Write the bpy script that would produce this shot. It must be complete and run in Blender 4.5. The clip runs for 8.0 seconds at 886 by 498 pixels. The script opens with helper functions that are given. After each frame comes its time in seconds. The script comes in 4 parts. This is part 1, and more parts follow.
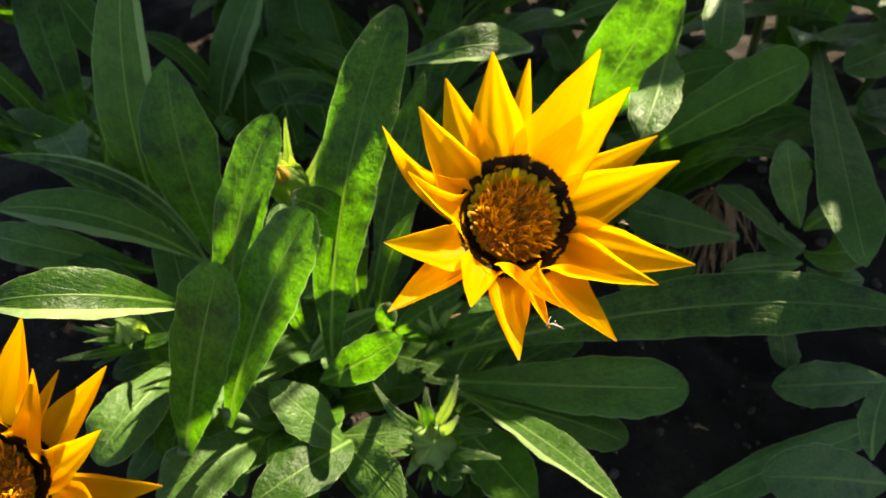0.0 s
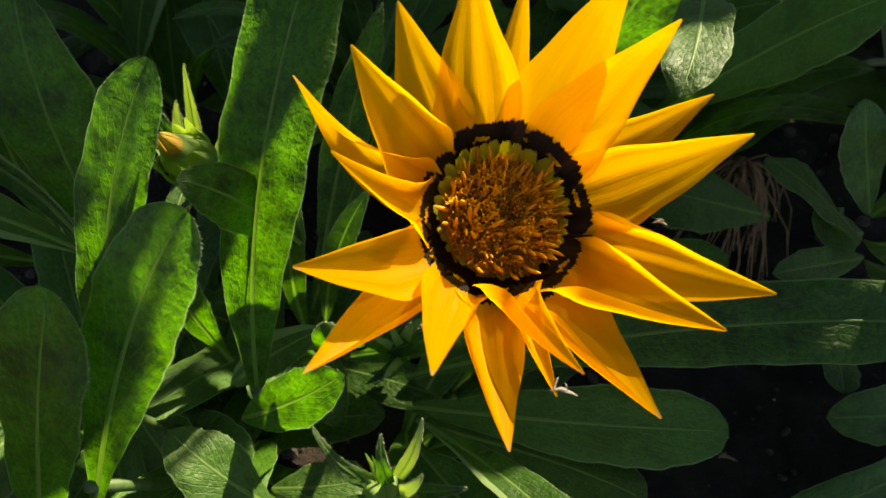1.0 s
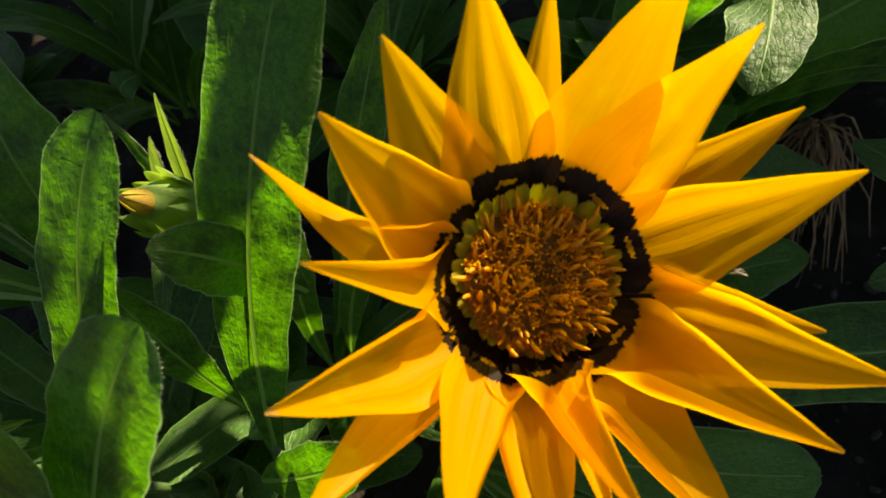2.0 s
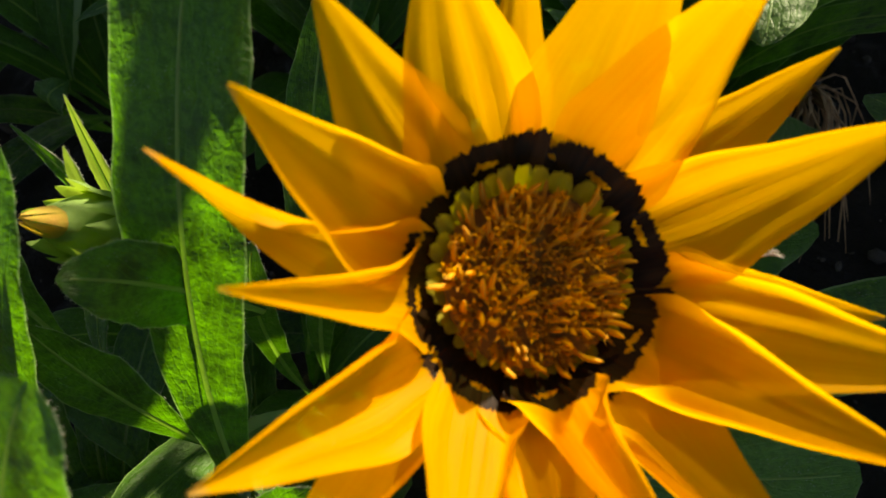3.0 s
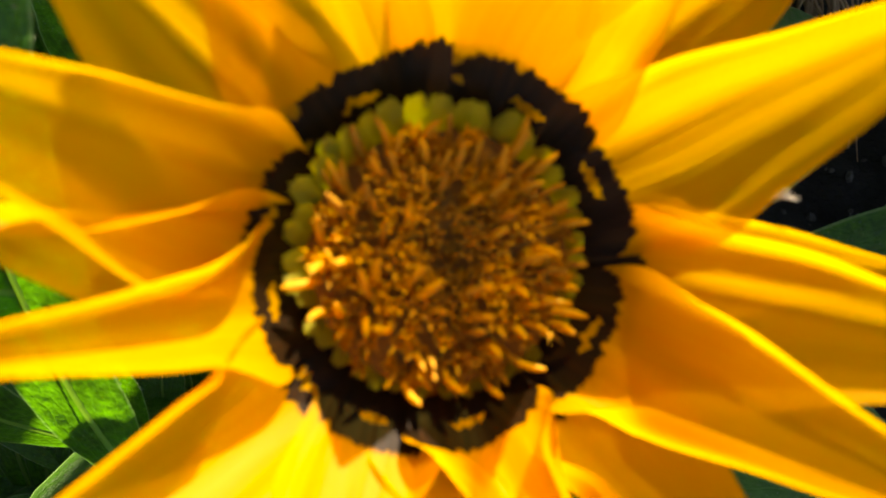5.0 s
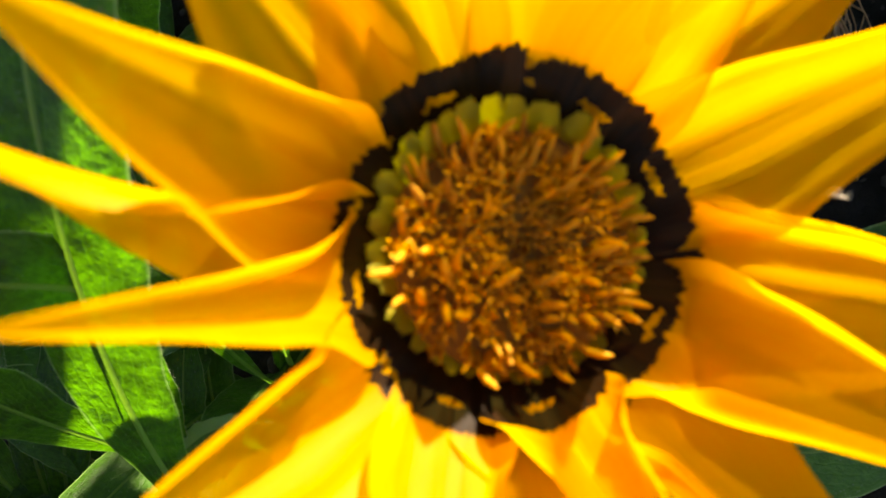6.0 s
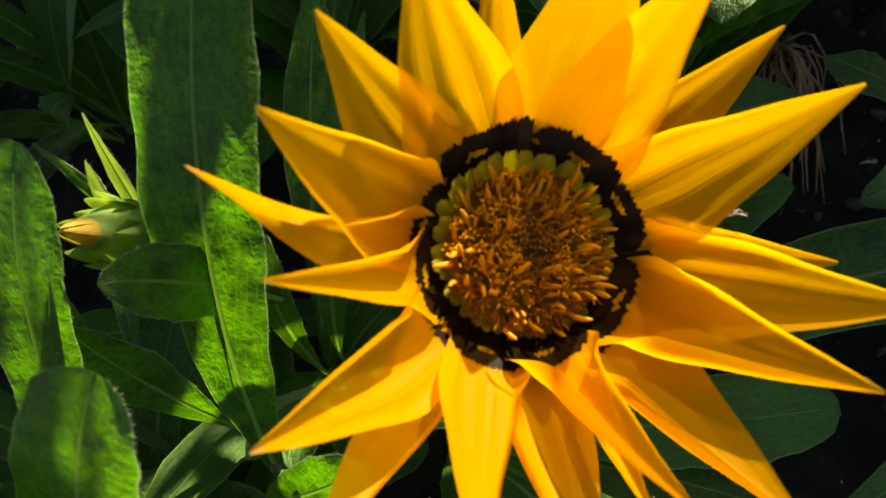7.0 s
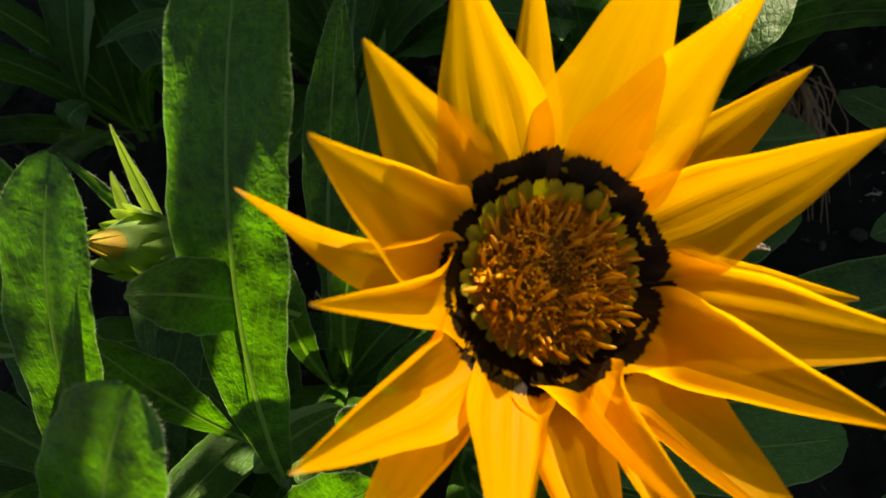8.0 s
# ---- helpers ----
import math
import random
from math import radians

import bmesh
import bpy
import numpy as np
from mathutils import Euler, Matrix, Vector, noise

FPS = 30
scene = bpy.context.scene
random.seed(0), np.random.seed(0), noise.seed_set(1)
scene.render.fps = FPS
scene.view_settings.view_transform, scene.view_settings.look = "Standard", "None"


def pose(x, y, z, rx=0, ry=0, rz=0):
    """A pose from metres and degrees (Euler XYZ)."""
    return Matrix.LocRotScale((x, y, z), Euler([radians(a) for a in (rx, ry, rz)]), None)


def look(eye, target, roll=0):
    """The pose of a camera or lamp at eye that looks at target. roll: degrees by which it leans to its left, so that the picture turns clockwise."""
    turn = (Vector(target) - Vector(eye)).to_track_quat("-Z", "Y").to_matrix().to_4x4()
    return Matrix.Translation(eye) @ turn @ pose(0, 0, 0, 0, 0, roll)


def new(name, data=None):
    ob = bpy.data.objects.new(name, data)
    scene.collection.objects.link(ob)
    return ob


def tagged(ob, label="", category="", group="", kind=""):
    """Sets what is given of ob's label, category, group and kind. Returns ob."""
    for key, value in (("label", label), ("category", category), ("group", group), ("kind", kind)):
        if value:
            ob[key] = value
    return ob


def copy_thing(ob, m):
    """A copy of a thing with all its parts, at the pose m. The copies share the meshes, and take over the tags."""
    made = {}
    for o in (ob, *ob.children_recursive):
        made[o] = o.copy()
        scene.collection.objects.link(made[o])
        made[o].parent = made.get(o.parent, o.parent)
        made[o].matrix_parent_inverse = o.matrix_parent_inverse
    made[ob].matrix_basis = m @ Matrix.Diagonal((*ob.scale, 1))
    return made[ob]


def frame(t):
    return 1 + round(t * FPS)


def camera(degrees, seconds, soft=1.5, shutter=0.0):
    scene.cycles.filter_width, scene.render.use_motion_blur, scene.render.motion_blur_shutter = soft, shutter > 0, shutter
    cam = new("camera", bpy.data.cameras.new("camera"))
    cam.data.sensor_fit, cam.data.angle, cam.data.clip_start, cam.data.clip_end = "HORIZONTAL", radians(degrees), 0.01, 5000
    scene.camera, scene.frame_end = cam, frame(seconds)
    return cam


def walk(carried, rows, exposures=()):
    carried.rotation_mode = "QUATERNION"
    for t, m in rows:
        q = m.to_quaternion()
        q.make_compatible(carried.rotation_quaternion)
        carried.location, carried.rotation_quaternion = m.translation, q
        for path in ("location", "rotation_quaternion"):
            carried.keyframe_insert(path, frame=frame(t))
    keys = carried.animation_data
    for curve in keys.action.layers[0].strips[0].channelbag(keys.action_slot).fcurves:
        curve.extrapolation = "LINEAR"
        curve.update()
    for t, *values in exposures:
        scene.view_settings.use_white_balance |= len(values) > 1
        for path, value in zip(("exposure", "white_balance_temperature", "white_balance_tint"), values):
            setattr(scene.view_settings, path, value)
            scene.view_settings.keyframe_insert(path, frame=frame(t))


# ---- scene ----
cam = camera(62.4, 8.0)
PATH = [
    (0, (-0.00487, -0.13856, 0.26126), (-0.02172, 0.06342, 0.04009), 4.26),
    (0.5, (-0.00579, -0.11229, 0.24468), (-0.02381, 0.08220, 0.01697), 3.38),
    (1, (-0.00483, -0.08872, 0.22279), (-0.01180, 0.10015, -0.01019), 6.47),
    (1.2, (-0.00514, -0.07848, 0.22467), (-0.01766, 0.10412, -0.01303), 3.86),
    (2.3, (-0.00266, -0.05357, 0.21279), (-0.02488, 0.11316, -0.03562), -2.26),
    (2.5, (-0.00181, -0.05170, 0.21493), (-0.01987, 0.11556, -0.03346), -1.73),
    (3, (-0.00466, -0.04547, 0.19924), (-0.01896, 0.12217, -0.04914), -3.66),
    (3.5, (0.00853, -0.03534, 0.19016), (-0.00940, 0.11498, -0.06884), -8.18),
    (4, (0.00656, -0.03142, 0.17977), (-0.00068, 0.12360, -0.07697), -7.06),
    (4.2, (0.00483, -0.02963, 0.17995), (-0.00351, 0.12027, -0.07978), -7.31),
    (5.3, (0.00532, -0.02746, 0.17687), (-0.01076, 0.11485, -0.08673), -9.36),
    (5.5, (0.00358, -0.02785, 0.17593), (-0.00806, 0.12097, -0.08430), -7.46),
    (6, (-0.00242, -0.03119, 0.18054), (-0.01100, 0.11938, -0.07880), -6.19),
    (6.5, (0.00493, -0.04104, 0.19691), (-0.00889, 0.11621, -0.05820), -8.61),
    (7, (-0.00495, -0.05093, 0.20856), (-0.01788, 0.10877, -0.04507), -7.71),
    (7.5, (-0.00588, -0.05180, 0.20840), (-0.01623, 0.11095, -0.04341), -5.32),
    (8, (-0.00953, -0.05031, 0.21085), (-0.01960, 0.11376, -0.04011), -4.95),
]
EXPOSURES = [(t, stops + 0.15, 8700, 10) for t, stops in ((0.0, 2.02), (1.0, 1.37), (2.5, 1.31), (3.5, 1.40), (4.0, 1.46), (5.5, 2.06), (6.0, 2.08), (6.5, 1.94), (7.0, 1.44), (8.0, 1.20))]
walk(cam, [(t, look(eye, target, roll)) for t, eye, target, roll in PATH], EXPOSURES)
# a small opening, focused a little beyond the flower
cam.data.dof.use_dof = True
cam.data.dof.focus_distance = 0.14
cam.data.dof.aperture_fstop = 30

# ---- world, sun ----
SUN = Vector((0.377, 0.653, 0.656)).normalized()
world = bpy.data.worlds.new("daylight")
scene.world = world
world.use_nodes = True
wn = world.node_tree.nodes
sky = wn.new("ShaderNodeTexSky")
sky.sky_type = "NISHITA"
sky.sun_disc = False
sky.air_density, sky.dust_density = 0.4, 0.1
sky.sun_elevation = math.asin(SUN.z)
sky.sun_rotation = math.atan2(SUN.x, SUN.y)
wn["Background"].inputs["Strength"].default_value = 0.10
world.node_tree.links.new(sky.outputs["Color"], wn["Background"].inputs["Color"])
sun = new("sun", bpy.data.lights.new("sun", "SUN"))
sun.data.energy = 5.0
sun.data.angle = radians(0.5)
sun.data.color = (1.0, 0.95, 0.86)
sun.matrix_world = look(SUN * 3, (0, 0, 0))


# ---- materials ----
class Mat:
    """A small node-tree writer."""

    def __init__(self, name):
        self.m = bpy.data.materials.new(name)
        self.m.use_nodes = True
        self.t = self.m.node_tree
        self.n = self.t.nodes
        self.bsdf = self.n["Principled BSDF"]
        self.out = self.n["Material Output"]

    def put(self, kind, **sets):
        node = self.n.new(kind)
        for k, v in sets.items():
            node.inputs[k.replace("_", " ")].default_value = v
        return node

    def link(self, a, b):
        self.t.links.new(a, b)

    def coords(self, which="Object", scale=(1, 1, 1)):
        c = self.n.new("ShaderNodeTexCoord")
        mp = self.n.new("ShaderNodeMapping")
        mp.inputs["Scale"].default_value = scale
        self.link(c.outputs[which], mp.inputs["Vector"])
        return mp.outputs["Vector"]

    def noise(self, vec, scale, detail=4.0, rough=0.55):
        n = self.put("ShaderNodeTexNoise", Scale=scale, Detail=detail, Roughness=rough)
        self.link(vec, n.inputs["Vector"])
        return n.outputs["Fac"]

    def ramp(self, fac, stops):
        r = self.n.new("ShaderNodeValToRGB")
        while len(r.color_ramp.elements) < len(stops):
            r.color_ramp.elements.new(0.5)
        for e, (p, c) in zip(r.color_ramp.elements, stops):
            e.position = p
            e.color = (*c, 1) if len(c) == 3 else c
        self.link(fac, r.inputs["Fac"])
        return r.outputs["Color"]

    def mix(self, fac, a, b, mode="MIX"):
        x = self.n.new("ShaderNodeMix")
        x.data_type = "RGBA"
        x.blend_type = mode
        for sock, v in ((x.inputs[0], fac), (x.inputs[6], a), (x.inputs[7], b)):
            if hasattr(v, "links"):
                self.link(v, sock)
            elif isinstance(v, tuple):
                sock.default_value = (*v, 1)
            else:
                sock.default_value = v
        return x.outputs[2]

    def calc(self, op, a, b=0.0, c=0.0):
        x = self.n.new("ShaderNodeMath")
        x.operation = op
        for sock, v in zip(x.inputs, (a, b, c)):
            if hasattr(v, "links"):
                self.link(v, sock)
            else:
                sock.default_value = v
        return x.outputs[0]

    def bump(self, height, strength, distance):
        b = self.put("ShaderNodeBump", Strength=strength, Distance=distance)
        self.link(height, b.inputs["Height"])
        self.link(b.outputs["Normal"], self.bsdf.inputs["Normal"])
        return b.outputs["Normal"]

    def thin(self, colour, share, normal=None):
        """Lets light pass through a thin sheet."""
        tr = self.n.new("ShaderNodeBsdfTranslucent")
        self.link(colour, tr.inputs["Color"])
        if normal is not None:
            self.link(normal, tr.inputs["Normal"])
        mx = self.n.new("ShaderNodeMixShader")
        mx.inputs["Fac"].default_value = share
        self.link(self.bsdf.outputs[0], mx.inputs[1])
        self.link(tr.outputs[0], mx.inputs[2])
        self.link(mx.outputs[0], self.out.inputs["Surface"])


def leaf_material(name, dark, light, glow, share=0.4, rough=0.45, spec=0.5, dust=0.5):
    """A leaf blade: blotchy green, faint side veins, fine relief, a dusting of tiny pale hairs, light passing through."""
    k = Mat(name)
    obj = k.coords("Object")
    uv = k.coords("UV")
    rnd = k.n.new("ShaderNodeObjectInfo").outputs["Random"]
    big = k.noise(obj, 130.0, 4.0, 0.6)
    mid = k.noise(obj, 420.0, 4.0)
    fine = k.noise(obj, 1500.0, 4.0)
    col = k.ramp(big, [(0.32, dark), (0.68, light)])
    col = k.mix(k.calc("MULTIPLY", mid, 0.4), col, tuple(c * 0.6 for c in dark))
    speck = k.ramp(k.noise(obj, 900.0, 3.0, 0.7), [(0.42, (0.0, 0.0, 0.0)), (0.62, (1.0, 1.0, 1.0))])
    col = k.mix(k.calc("MULTIPLY", speck, 0.3), col, tuple(c * 0.55 for c in dark))
    col = k.mix(k.calc("MULTIPLY", rnd, 0.3), col, tuple(c * 1.2 for c in light))
    # side veins, slanting off the midrib
    sep = k.n.new("ShaderNodeSeparateXYZ")
    k.link(uv, sep.inputs[0])
    across = k.calc("ABSOLUTE", k.calc("SUBTRACT", sep.outputs["X"], 0.5))
    slant = k.calc("SUBTRACT", k.calc("MULTIPLY", sep.outputs["Y"], 9.0), k.calc("MULTIPLY", across, 9.0))
    slant = k.calc("ADD", slant, k.calc("MULTIPLY", big, 2.5))
    vein = k.calc("ABSOLUTE", k.calc("SUBTRACT", k.calc("FRACT", slant), 0.5))
    veinline = k.calc("SUBTRACT", 1.0, k.calc("MINIMUM", k.calc("MULTIPLY", vein, 6.0), 1.0))
    veinline = k.calc("MULTIPLY", veinline, mid)
    col = k.mix(k.calc("MULTIPLY", veinline, 0.10), col, tuple(min(1, c * 1.6) for c in light))
    # tiny pale hairs and dust
    vor = k.put("ShaderNodeTexVoronoi", Scale=1900.0)
    k.link(obj, vor.inputs["Vector"])
    fleck = k.calc("LESS_THAN", vor.outputs["Distance"], 0.20)
    fleck = k.calc("MULTIPLY", fleck, k.calc("GREATER_THAN", k.calc("ADD", mid, k.calc("MULTIPLY", big, 0.6)), 0.86))
    col = k.mix(k.calc("MULTIPLY", fleck, dust), col, (0.34, 0.38, 0.30))
    # paler, thicker rim
    rim = k.calc("MULTIPLY", k.calc("MAXIMUM", k.calc("SUBTRACT", across, 0.478), 0.0), 45.0)
    col = k.mix(k.calc("MINIMUM", rim, 0.6), col, (0.20, 0.32, 0.10))
    k.link(col, k.bsdf.inputs["Base Color"])
    rg = k.ramp(mid, [(0.3, (rough - 0.08,) * 3), (0.75, (rough + 0.2,) * 3)])
    k.link(rg, k.bsdf.inputs["Roughness"])
    k.bsdf.inputs["Specular IOR Level"].default_value = spec
    h = k.calc("ADD", k.calc("ADD", k.calc("MULTIPLY", big, 1.0), k.calc("MULTIPLY", mid, 0.55)), k.calc("ADD", k.calc("MULTIPLY", fine, 0.14), k.calc("MULTIPLY", veinline, -0.14)))
    nrm = k.bump(h, 0.7, 0.0016)
    dim = k.ramp(k.noise(obj, 85.0, 4.0, 0.68), [(0.36, tuple(c * 0.16 for c in glow)), (0.45, tuple(c * 0.6 for c in glow)), (0.57, glow)])
    dim = k.mix(k.calc("MULTIPLY", speck, 0.55), dim, tuple(c * 0.3 for c in glow))
    lit = k.mix(k.calc("MULTIPLY", veinline, 0.25), dim, tuple(min(1, c * 1.5) for c in glow))
    lit = k.mix(k.calc("MINIMUM", rim, 0.45), lit, (0.36, 0.58, 0.20))
    k.thin(lit, share, nrm)
    return k.m


LEAF = leaf_material("leaf_green", (0.020, 0.066, 0.005), (0.040, 0.120, 0.008), (0.135, 0.45, 0.012), 0.56)
LEAF_GREY = leaf_material("leaf_grey_green", (0.034, 0.094, 0.010), (0.066, 0.160, 0.020), (0.11, 0.34, 0.02), 0.30, 0.5, 0.35)
# variant for leaves standing in shade: the weaker glow is put into the material
LEAF_SHADED = leaf_material("leaf_deep_green", (0.030, 0.100, 0.005), (0.056, 0.165, 0.009), (0.08, 0.27, 0.006), 0.30, 0.45, 0.38)
LEAF_WEED = leaf_material("leaf_round_green", (0.036, 0.095, 0.014), (0.064, 0.150, 0.022), (0.16, 0.40, 0.012), 0.35, 0.5)


def simple_material(name, a, b, scale, rough=0.6, glow=None, share=0.3, bump=0.3, dist=0.0006):
    k = Mat(name)
    obj = k.coords("Object")
    f = k.noise(obj, scale, 5.0)
    rnd = k.n.new("ShaderNodeObjectInfo").outputs["Random"]
    col = k.ramp(f, [(0.3, a), (0.7, b)])
    col = k.mix(k.calc("MULTIPLY", rnd, 0.4), col, tuple(c * 0.6 for c in a))
    k.link(col, k.bsdf.inputs["Base Color"])
    k.bsdf.inputs["Roughness"].default_value = rough
    nrm = k.bump(k.noise(obj, scale * 3, 4.0), bump, dist)
    if glow:
        k.thin(k.ramp(f, [(0.3, glow), (0.7, tuple(c * 0.7 for c in glow))]), share, nrm)
    return k.m


FELT = simple_material("leaf_felt_underside", (0.17, 0.28, 0.09), (0.26, 0.37, 0.14), 600, 0.8, (0.22, 0.46, 0.05), 0.35)
RIB = simple_material("leaf_midrib", (0.09, 0.19, 0.03), (0.16, 0.28, 0.06), 500, 0.5, (0.22, 0.48, 0.03), 0.4)
HAIR = simple_material("leaf_hair", (0.4, 0.46, 0.33), (0.5, 0.55, 0.42), 500, 0.6, (0.4, 0.5, 0.2), 0.4)
STEM = simple_material("stem_green", (0.035, 0.08, 0.015), (0.07, 0.13, 0.028), 300, 0.5)
BUD = simple_material("bud_green", (0.16, 0.29, 0.06), (0.28, 0.43, 0.12), 300, 0.6, (0.4, 0.62, 0.05), 0.4)
BUD_TIP = simple_material("bud_ray_yellow", (0.5, 0.4, 0.06), (0.6, 0.34, 0.08), 400, 0.5, (0.7, 0.5, 0.05), 0.4)
STRAW = simple_material("dry_grass", (0.26, 0.13, 0.055), (0.42, 0.25, 0.12), 200, 0.7)
CRUMB = simple_material("soil_crumb", (0.035, 0.024, 0.016), (0.09, 0.065, 0.045), 260, 0.9, None, 0, 0.6, 0.001)
CHIP = simple_material("pale_chip", (0.35, 0.31, 0.25), (0.55, 0.5, 0.42), 300, 0.8)


def soil_material():
    k = Mat("soil")
    obj = k.coords("Object")
    a = k.noise(obj, 45.0, 8.0, 0.65)
    b = k.noise(obj, 420.0, 6.0, 0.6)
    col = k.ramp(a, [(0.3, (0.010, 0.007, 0.005)), (0.6, (0.030, 0.021, 0.014)), (0.8, (0.06, 0.043, 0.03))])
    col = k.mix(k.calc("MULTIPLY", b, 0.6), col, (0.012, 0.009, 0.006))
    k.link(col, k.bsdf.inputs["Base Color"])
    k.bsdf.inputs["Roughness"].default_value = 0.92
    k.bsdf.inputs["Specular IOR Level"].default_value = 0.2
    k.bump(k.calc("ADD", a, k.calc("MULTIPLY", b, 0.5)), 0.9, 0.006)
    return k.m


SOIL = soil_material()


def petal_material():
    """Ray petal: warm yellow with fine lengthwise streaks, and a dark foot with a jagged rim and a small yellow mark."""
    k = Mat("petal_yellow")
    uv = k.coords("UV")
    sep = k.n.new("ShaderNodeSeparateXYZ")
    k.link(uv, sep.inputs[0])
    u, v = sep.outputs["X"], sep.outputs["Y"]
    rnd = k.n.new("ShaderNodeObjectInfo").outputs["Random"]
    comb = k.n.new("ShaderNodeCombineXYZ")
    k.link(k.calc("ADD", k.calc("MULTIPLY", u, 26.0), k.calc("MULTIPLY", rnd, 40.0)), comb.inputs["X"])
    k.link(k.calc("MULTIPLY", v, 1.6), comb.inputs["Y"])
    streak = k.noise(comb.outputs[0], 1.0, 4.0, 0.6)
    obj = k.coords("Object")
    blotch = k.noise(obj, 160.0, 3.0)
    col = k.ramp(streak, [(0.3, (0.82, 0.355, 0.002)), (0.7, (0.87, 0.43, 0.003))])
    col = k.mix(k.calc("MULTIPLY", blotch, 0.3), col, (0.82, 0.40, 0.003))
    # the foot
    jag = k.put("ShaderNodeTexNoise", Scale=1.0, Detail=3.0)
    cj = k.n.new("ShaderNodeCombineXYZ")
    k.link(k.calc("ADD", k.calc("MULTIPLY", u, 17.0), k.calc("MULTIPLY", rnd, 90.0)), cj.inputs["X"])
    k.link(cj.outputs[0], jag.inputs["Vector"])
    off = k.calc("ABSOLUTE", k.calc("SUBTRACT", u, 0.5))
    rim = k.calc("ADD", k.calc("ADD", 0.197, k.calc("MULTIPLY", rnd, 0.04)), k.calc("MULTIPLY", k.calc("SUBTRACT", jag.outputs["Fac"], 0.5), 0.09))
    teeth = k.put("ShaderNodeTexNoise", Scale=1.0, Detail=2.0)
    ct = k.n.new("ShaderNodeCombineXYZ")
    k.link(k.calc("ADD", k.calc("MULTIPLY", u, 75.0), k.calc("MULTIPLY", rnd, 50.0)), ct.inputs["X"])
    k.link(ct.outputs[0], teeth.inputs["Vector"])
    rim = k.calc("ADD", rim, k.calc("MULTIPLY", k.calc("SUBTRACT", teeth.outputs["Fac"], 0.5), 0.045))
    rim = k.calc("SUBTRACT", rim, k.calc("MULTIPLY", k.calc("POWER", off, 4.0), 1.5))
    dark = k.calc("MINIMUM", k.calc("MAXIMUM", k.calc("MULTIPLY", k.calc("SUBTRACT", rim, v), 160.0), 0.0), 1.0)
    inner = k.calc("MINIMUM", k.calc("MAXIMUM", k.calc("MULTIPLY", k.calc("SUBTRACT", v, 0.012), 120.0), 0.0), 1.0)
    dark = k.calc("MULTIPLY", dark, inner)
    # small yellow mark inside the dark foot
    du = k.calc("MULTIPLY", k.calc("SUBTRACT", u, k.calc("ADD", 0.46, k.calc("MULTIPLY", rnd, 0.08))), 8.0)
    dv = k.calc("MULTIPLY", k.calc("SUBTRACT", v, k.calc("ADD", 0.142, k.calc("MULTIPLY", k.calc("SUBTRACT", jag.outputs["Fac"], 0.5), 0.08))), 75.0)
    spot = k.calc("LESS_THAN", k.calc("ADD", k.calc("MULTIPLY", du, du), k.calc("MULTIPLY", dv, dv)), 1.0)
    dark = k.calc("MULTIPLY", dark, k.calc("SUBTRACT", 1.0, spot))
    foot = k.ramp(streak, [(0.35, (0.018, 0.010, 0.003)), (0.75, (0.055, 0.022, 0.005))])
    tipped = k.calc("MINIMUM", k.calc("MAXIMUM", k.calc("MULTIPLY", k.calc("SUBTRACT", v, 0.955), 25.0), 0.0), 0.7)
    col = k.mix(tipped, col, (0.50, 0.33, 0.12))
    k.link(k.mix(dark, col, foot), k.bsdf.inputs["Base Color"])
    k.link(k.calc("SUBTRACT", 0.55, k.calc("MULTIPLY", dark, 0.1)), k.bsdf.inputs["Roughness"])
    k.link(k.calc("SUBTRACT", 0.25, k.calc("MULTIPLY", dark, 0.08)), k.bsdf.inputs["Specular IOR Level"])
    nrm = k.bump(k.calc("ADD", streak, k.calc("MULTIPLY", blotch, 0.3)), 0.22, 0.0008)
    glow = k.ramp(streak, [(0.3, (0.90, 0.445, 0.001)), (0.7, (0.91, 0.490, 0.002))])
    k.thin(k.mix(dark, glow, (0.01, 0.005, 0.002)), 0.60, nrm)
    # a little light goes straight through
    clear = k.n.new("ShaderNodeBsdfTransparent")
    k.link(k.mix(dark, (1.0, 0.92, 0.25), (0.0, 0.0, 0.0)), clear.inputs["Color"])
    both = k.n.new("ShaderNodeMixShader")
    k.link(k.calc("MULTIPLY", k.calc("SUBTRACT", 1.0, dark), 0.22), both.inputs["Fac"])
    k.link(k.out.inputs["Surface"].links[0].from_socket, both.inputs[1])
    k.link(clear.outputs[0], both.inputs[2])
    k.link(both.outputs[0], k.out.inputs["Surface"])
    return k.m


PETAL = petal_material()
DISC = simple_material("disc_brown", (0.22, 0.095, 0.005), (0.36, 0.16, 0.008), 900, 0.8, None, 0, 0.6, 0.0005)
FLORET = simple_material("floret_orange", (0.78, 0.36, 0.006), (0.92, 0.52, 0.010), 700, 0.65, (0.90, 0.44, 0.006), 0.45)
FLORET_BROWN = simple_material("floret_brown", (0.52, 0.23, 0.006), (0.74, 0.36, 0.010), 700, 0.75, (0.62, 0.28, 0.006), 0.4)
FLORET_LIME = simple_material("floret_lime", (0.36, 0.30, 0.012), (0.50, 0.44, 0.020), 500, 0.7, (0.85, 0.90, 0.03), 0.65)


# ---- mesh helpers ----
def part(name, bm, mats, parent, label="", smooth=True):
    """One mesh object under a thing or a part."""
    me = bpy.data.meshes.new(name)
    for f in bm.faces:
        f.smooth = smooth
    bm.to_mesh(me)
    bm.free()
    for m in mats if isinstance(mats, (list, tuple)) else [mats]:
        me.materials.append(m)
    ob = new(name, me)
    ob.parent = parent
    if label:
        ob["label"] = label
    return ob


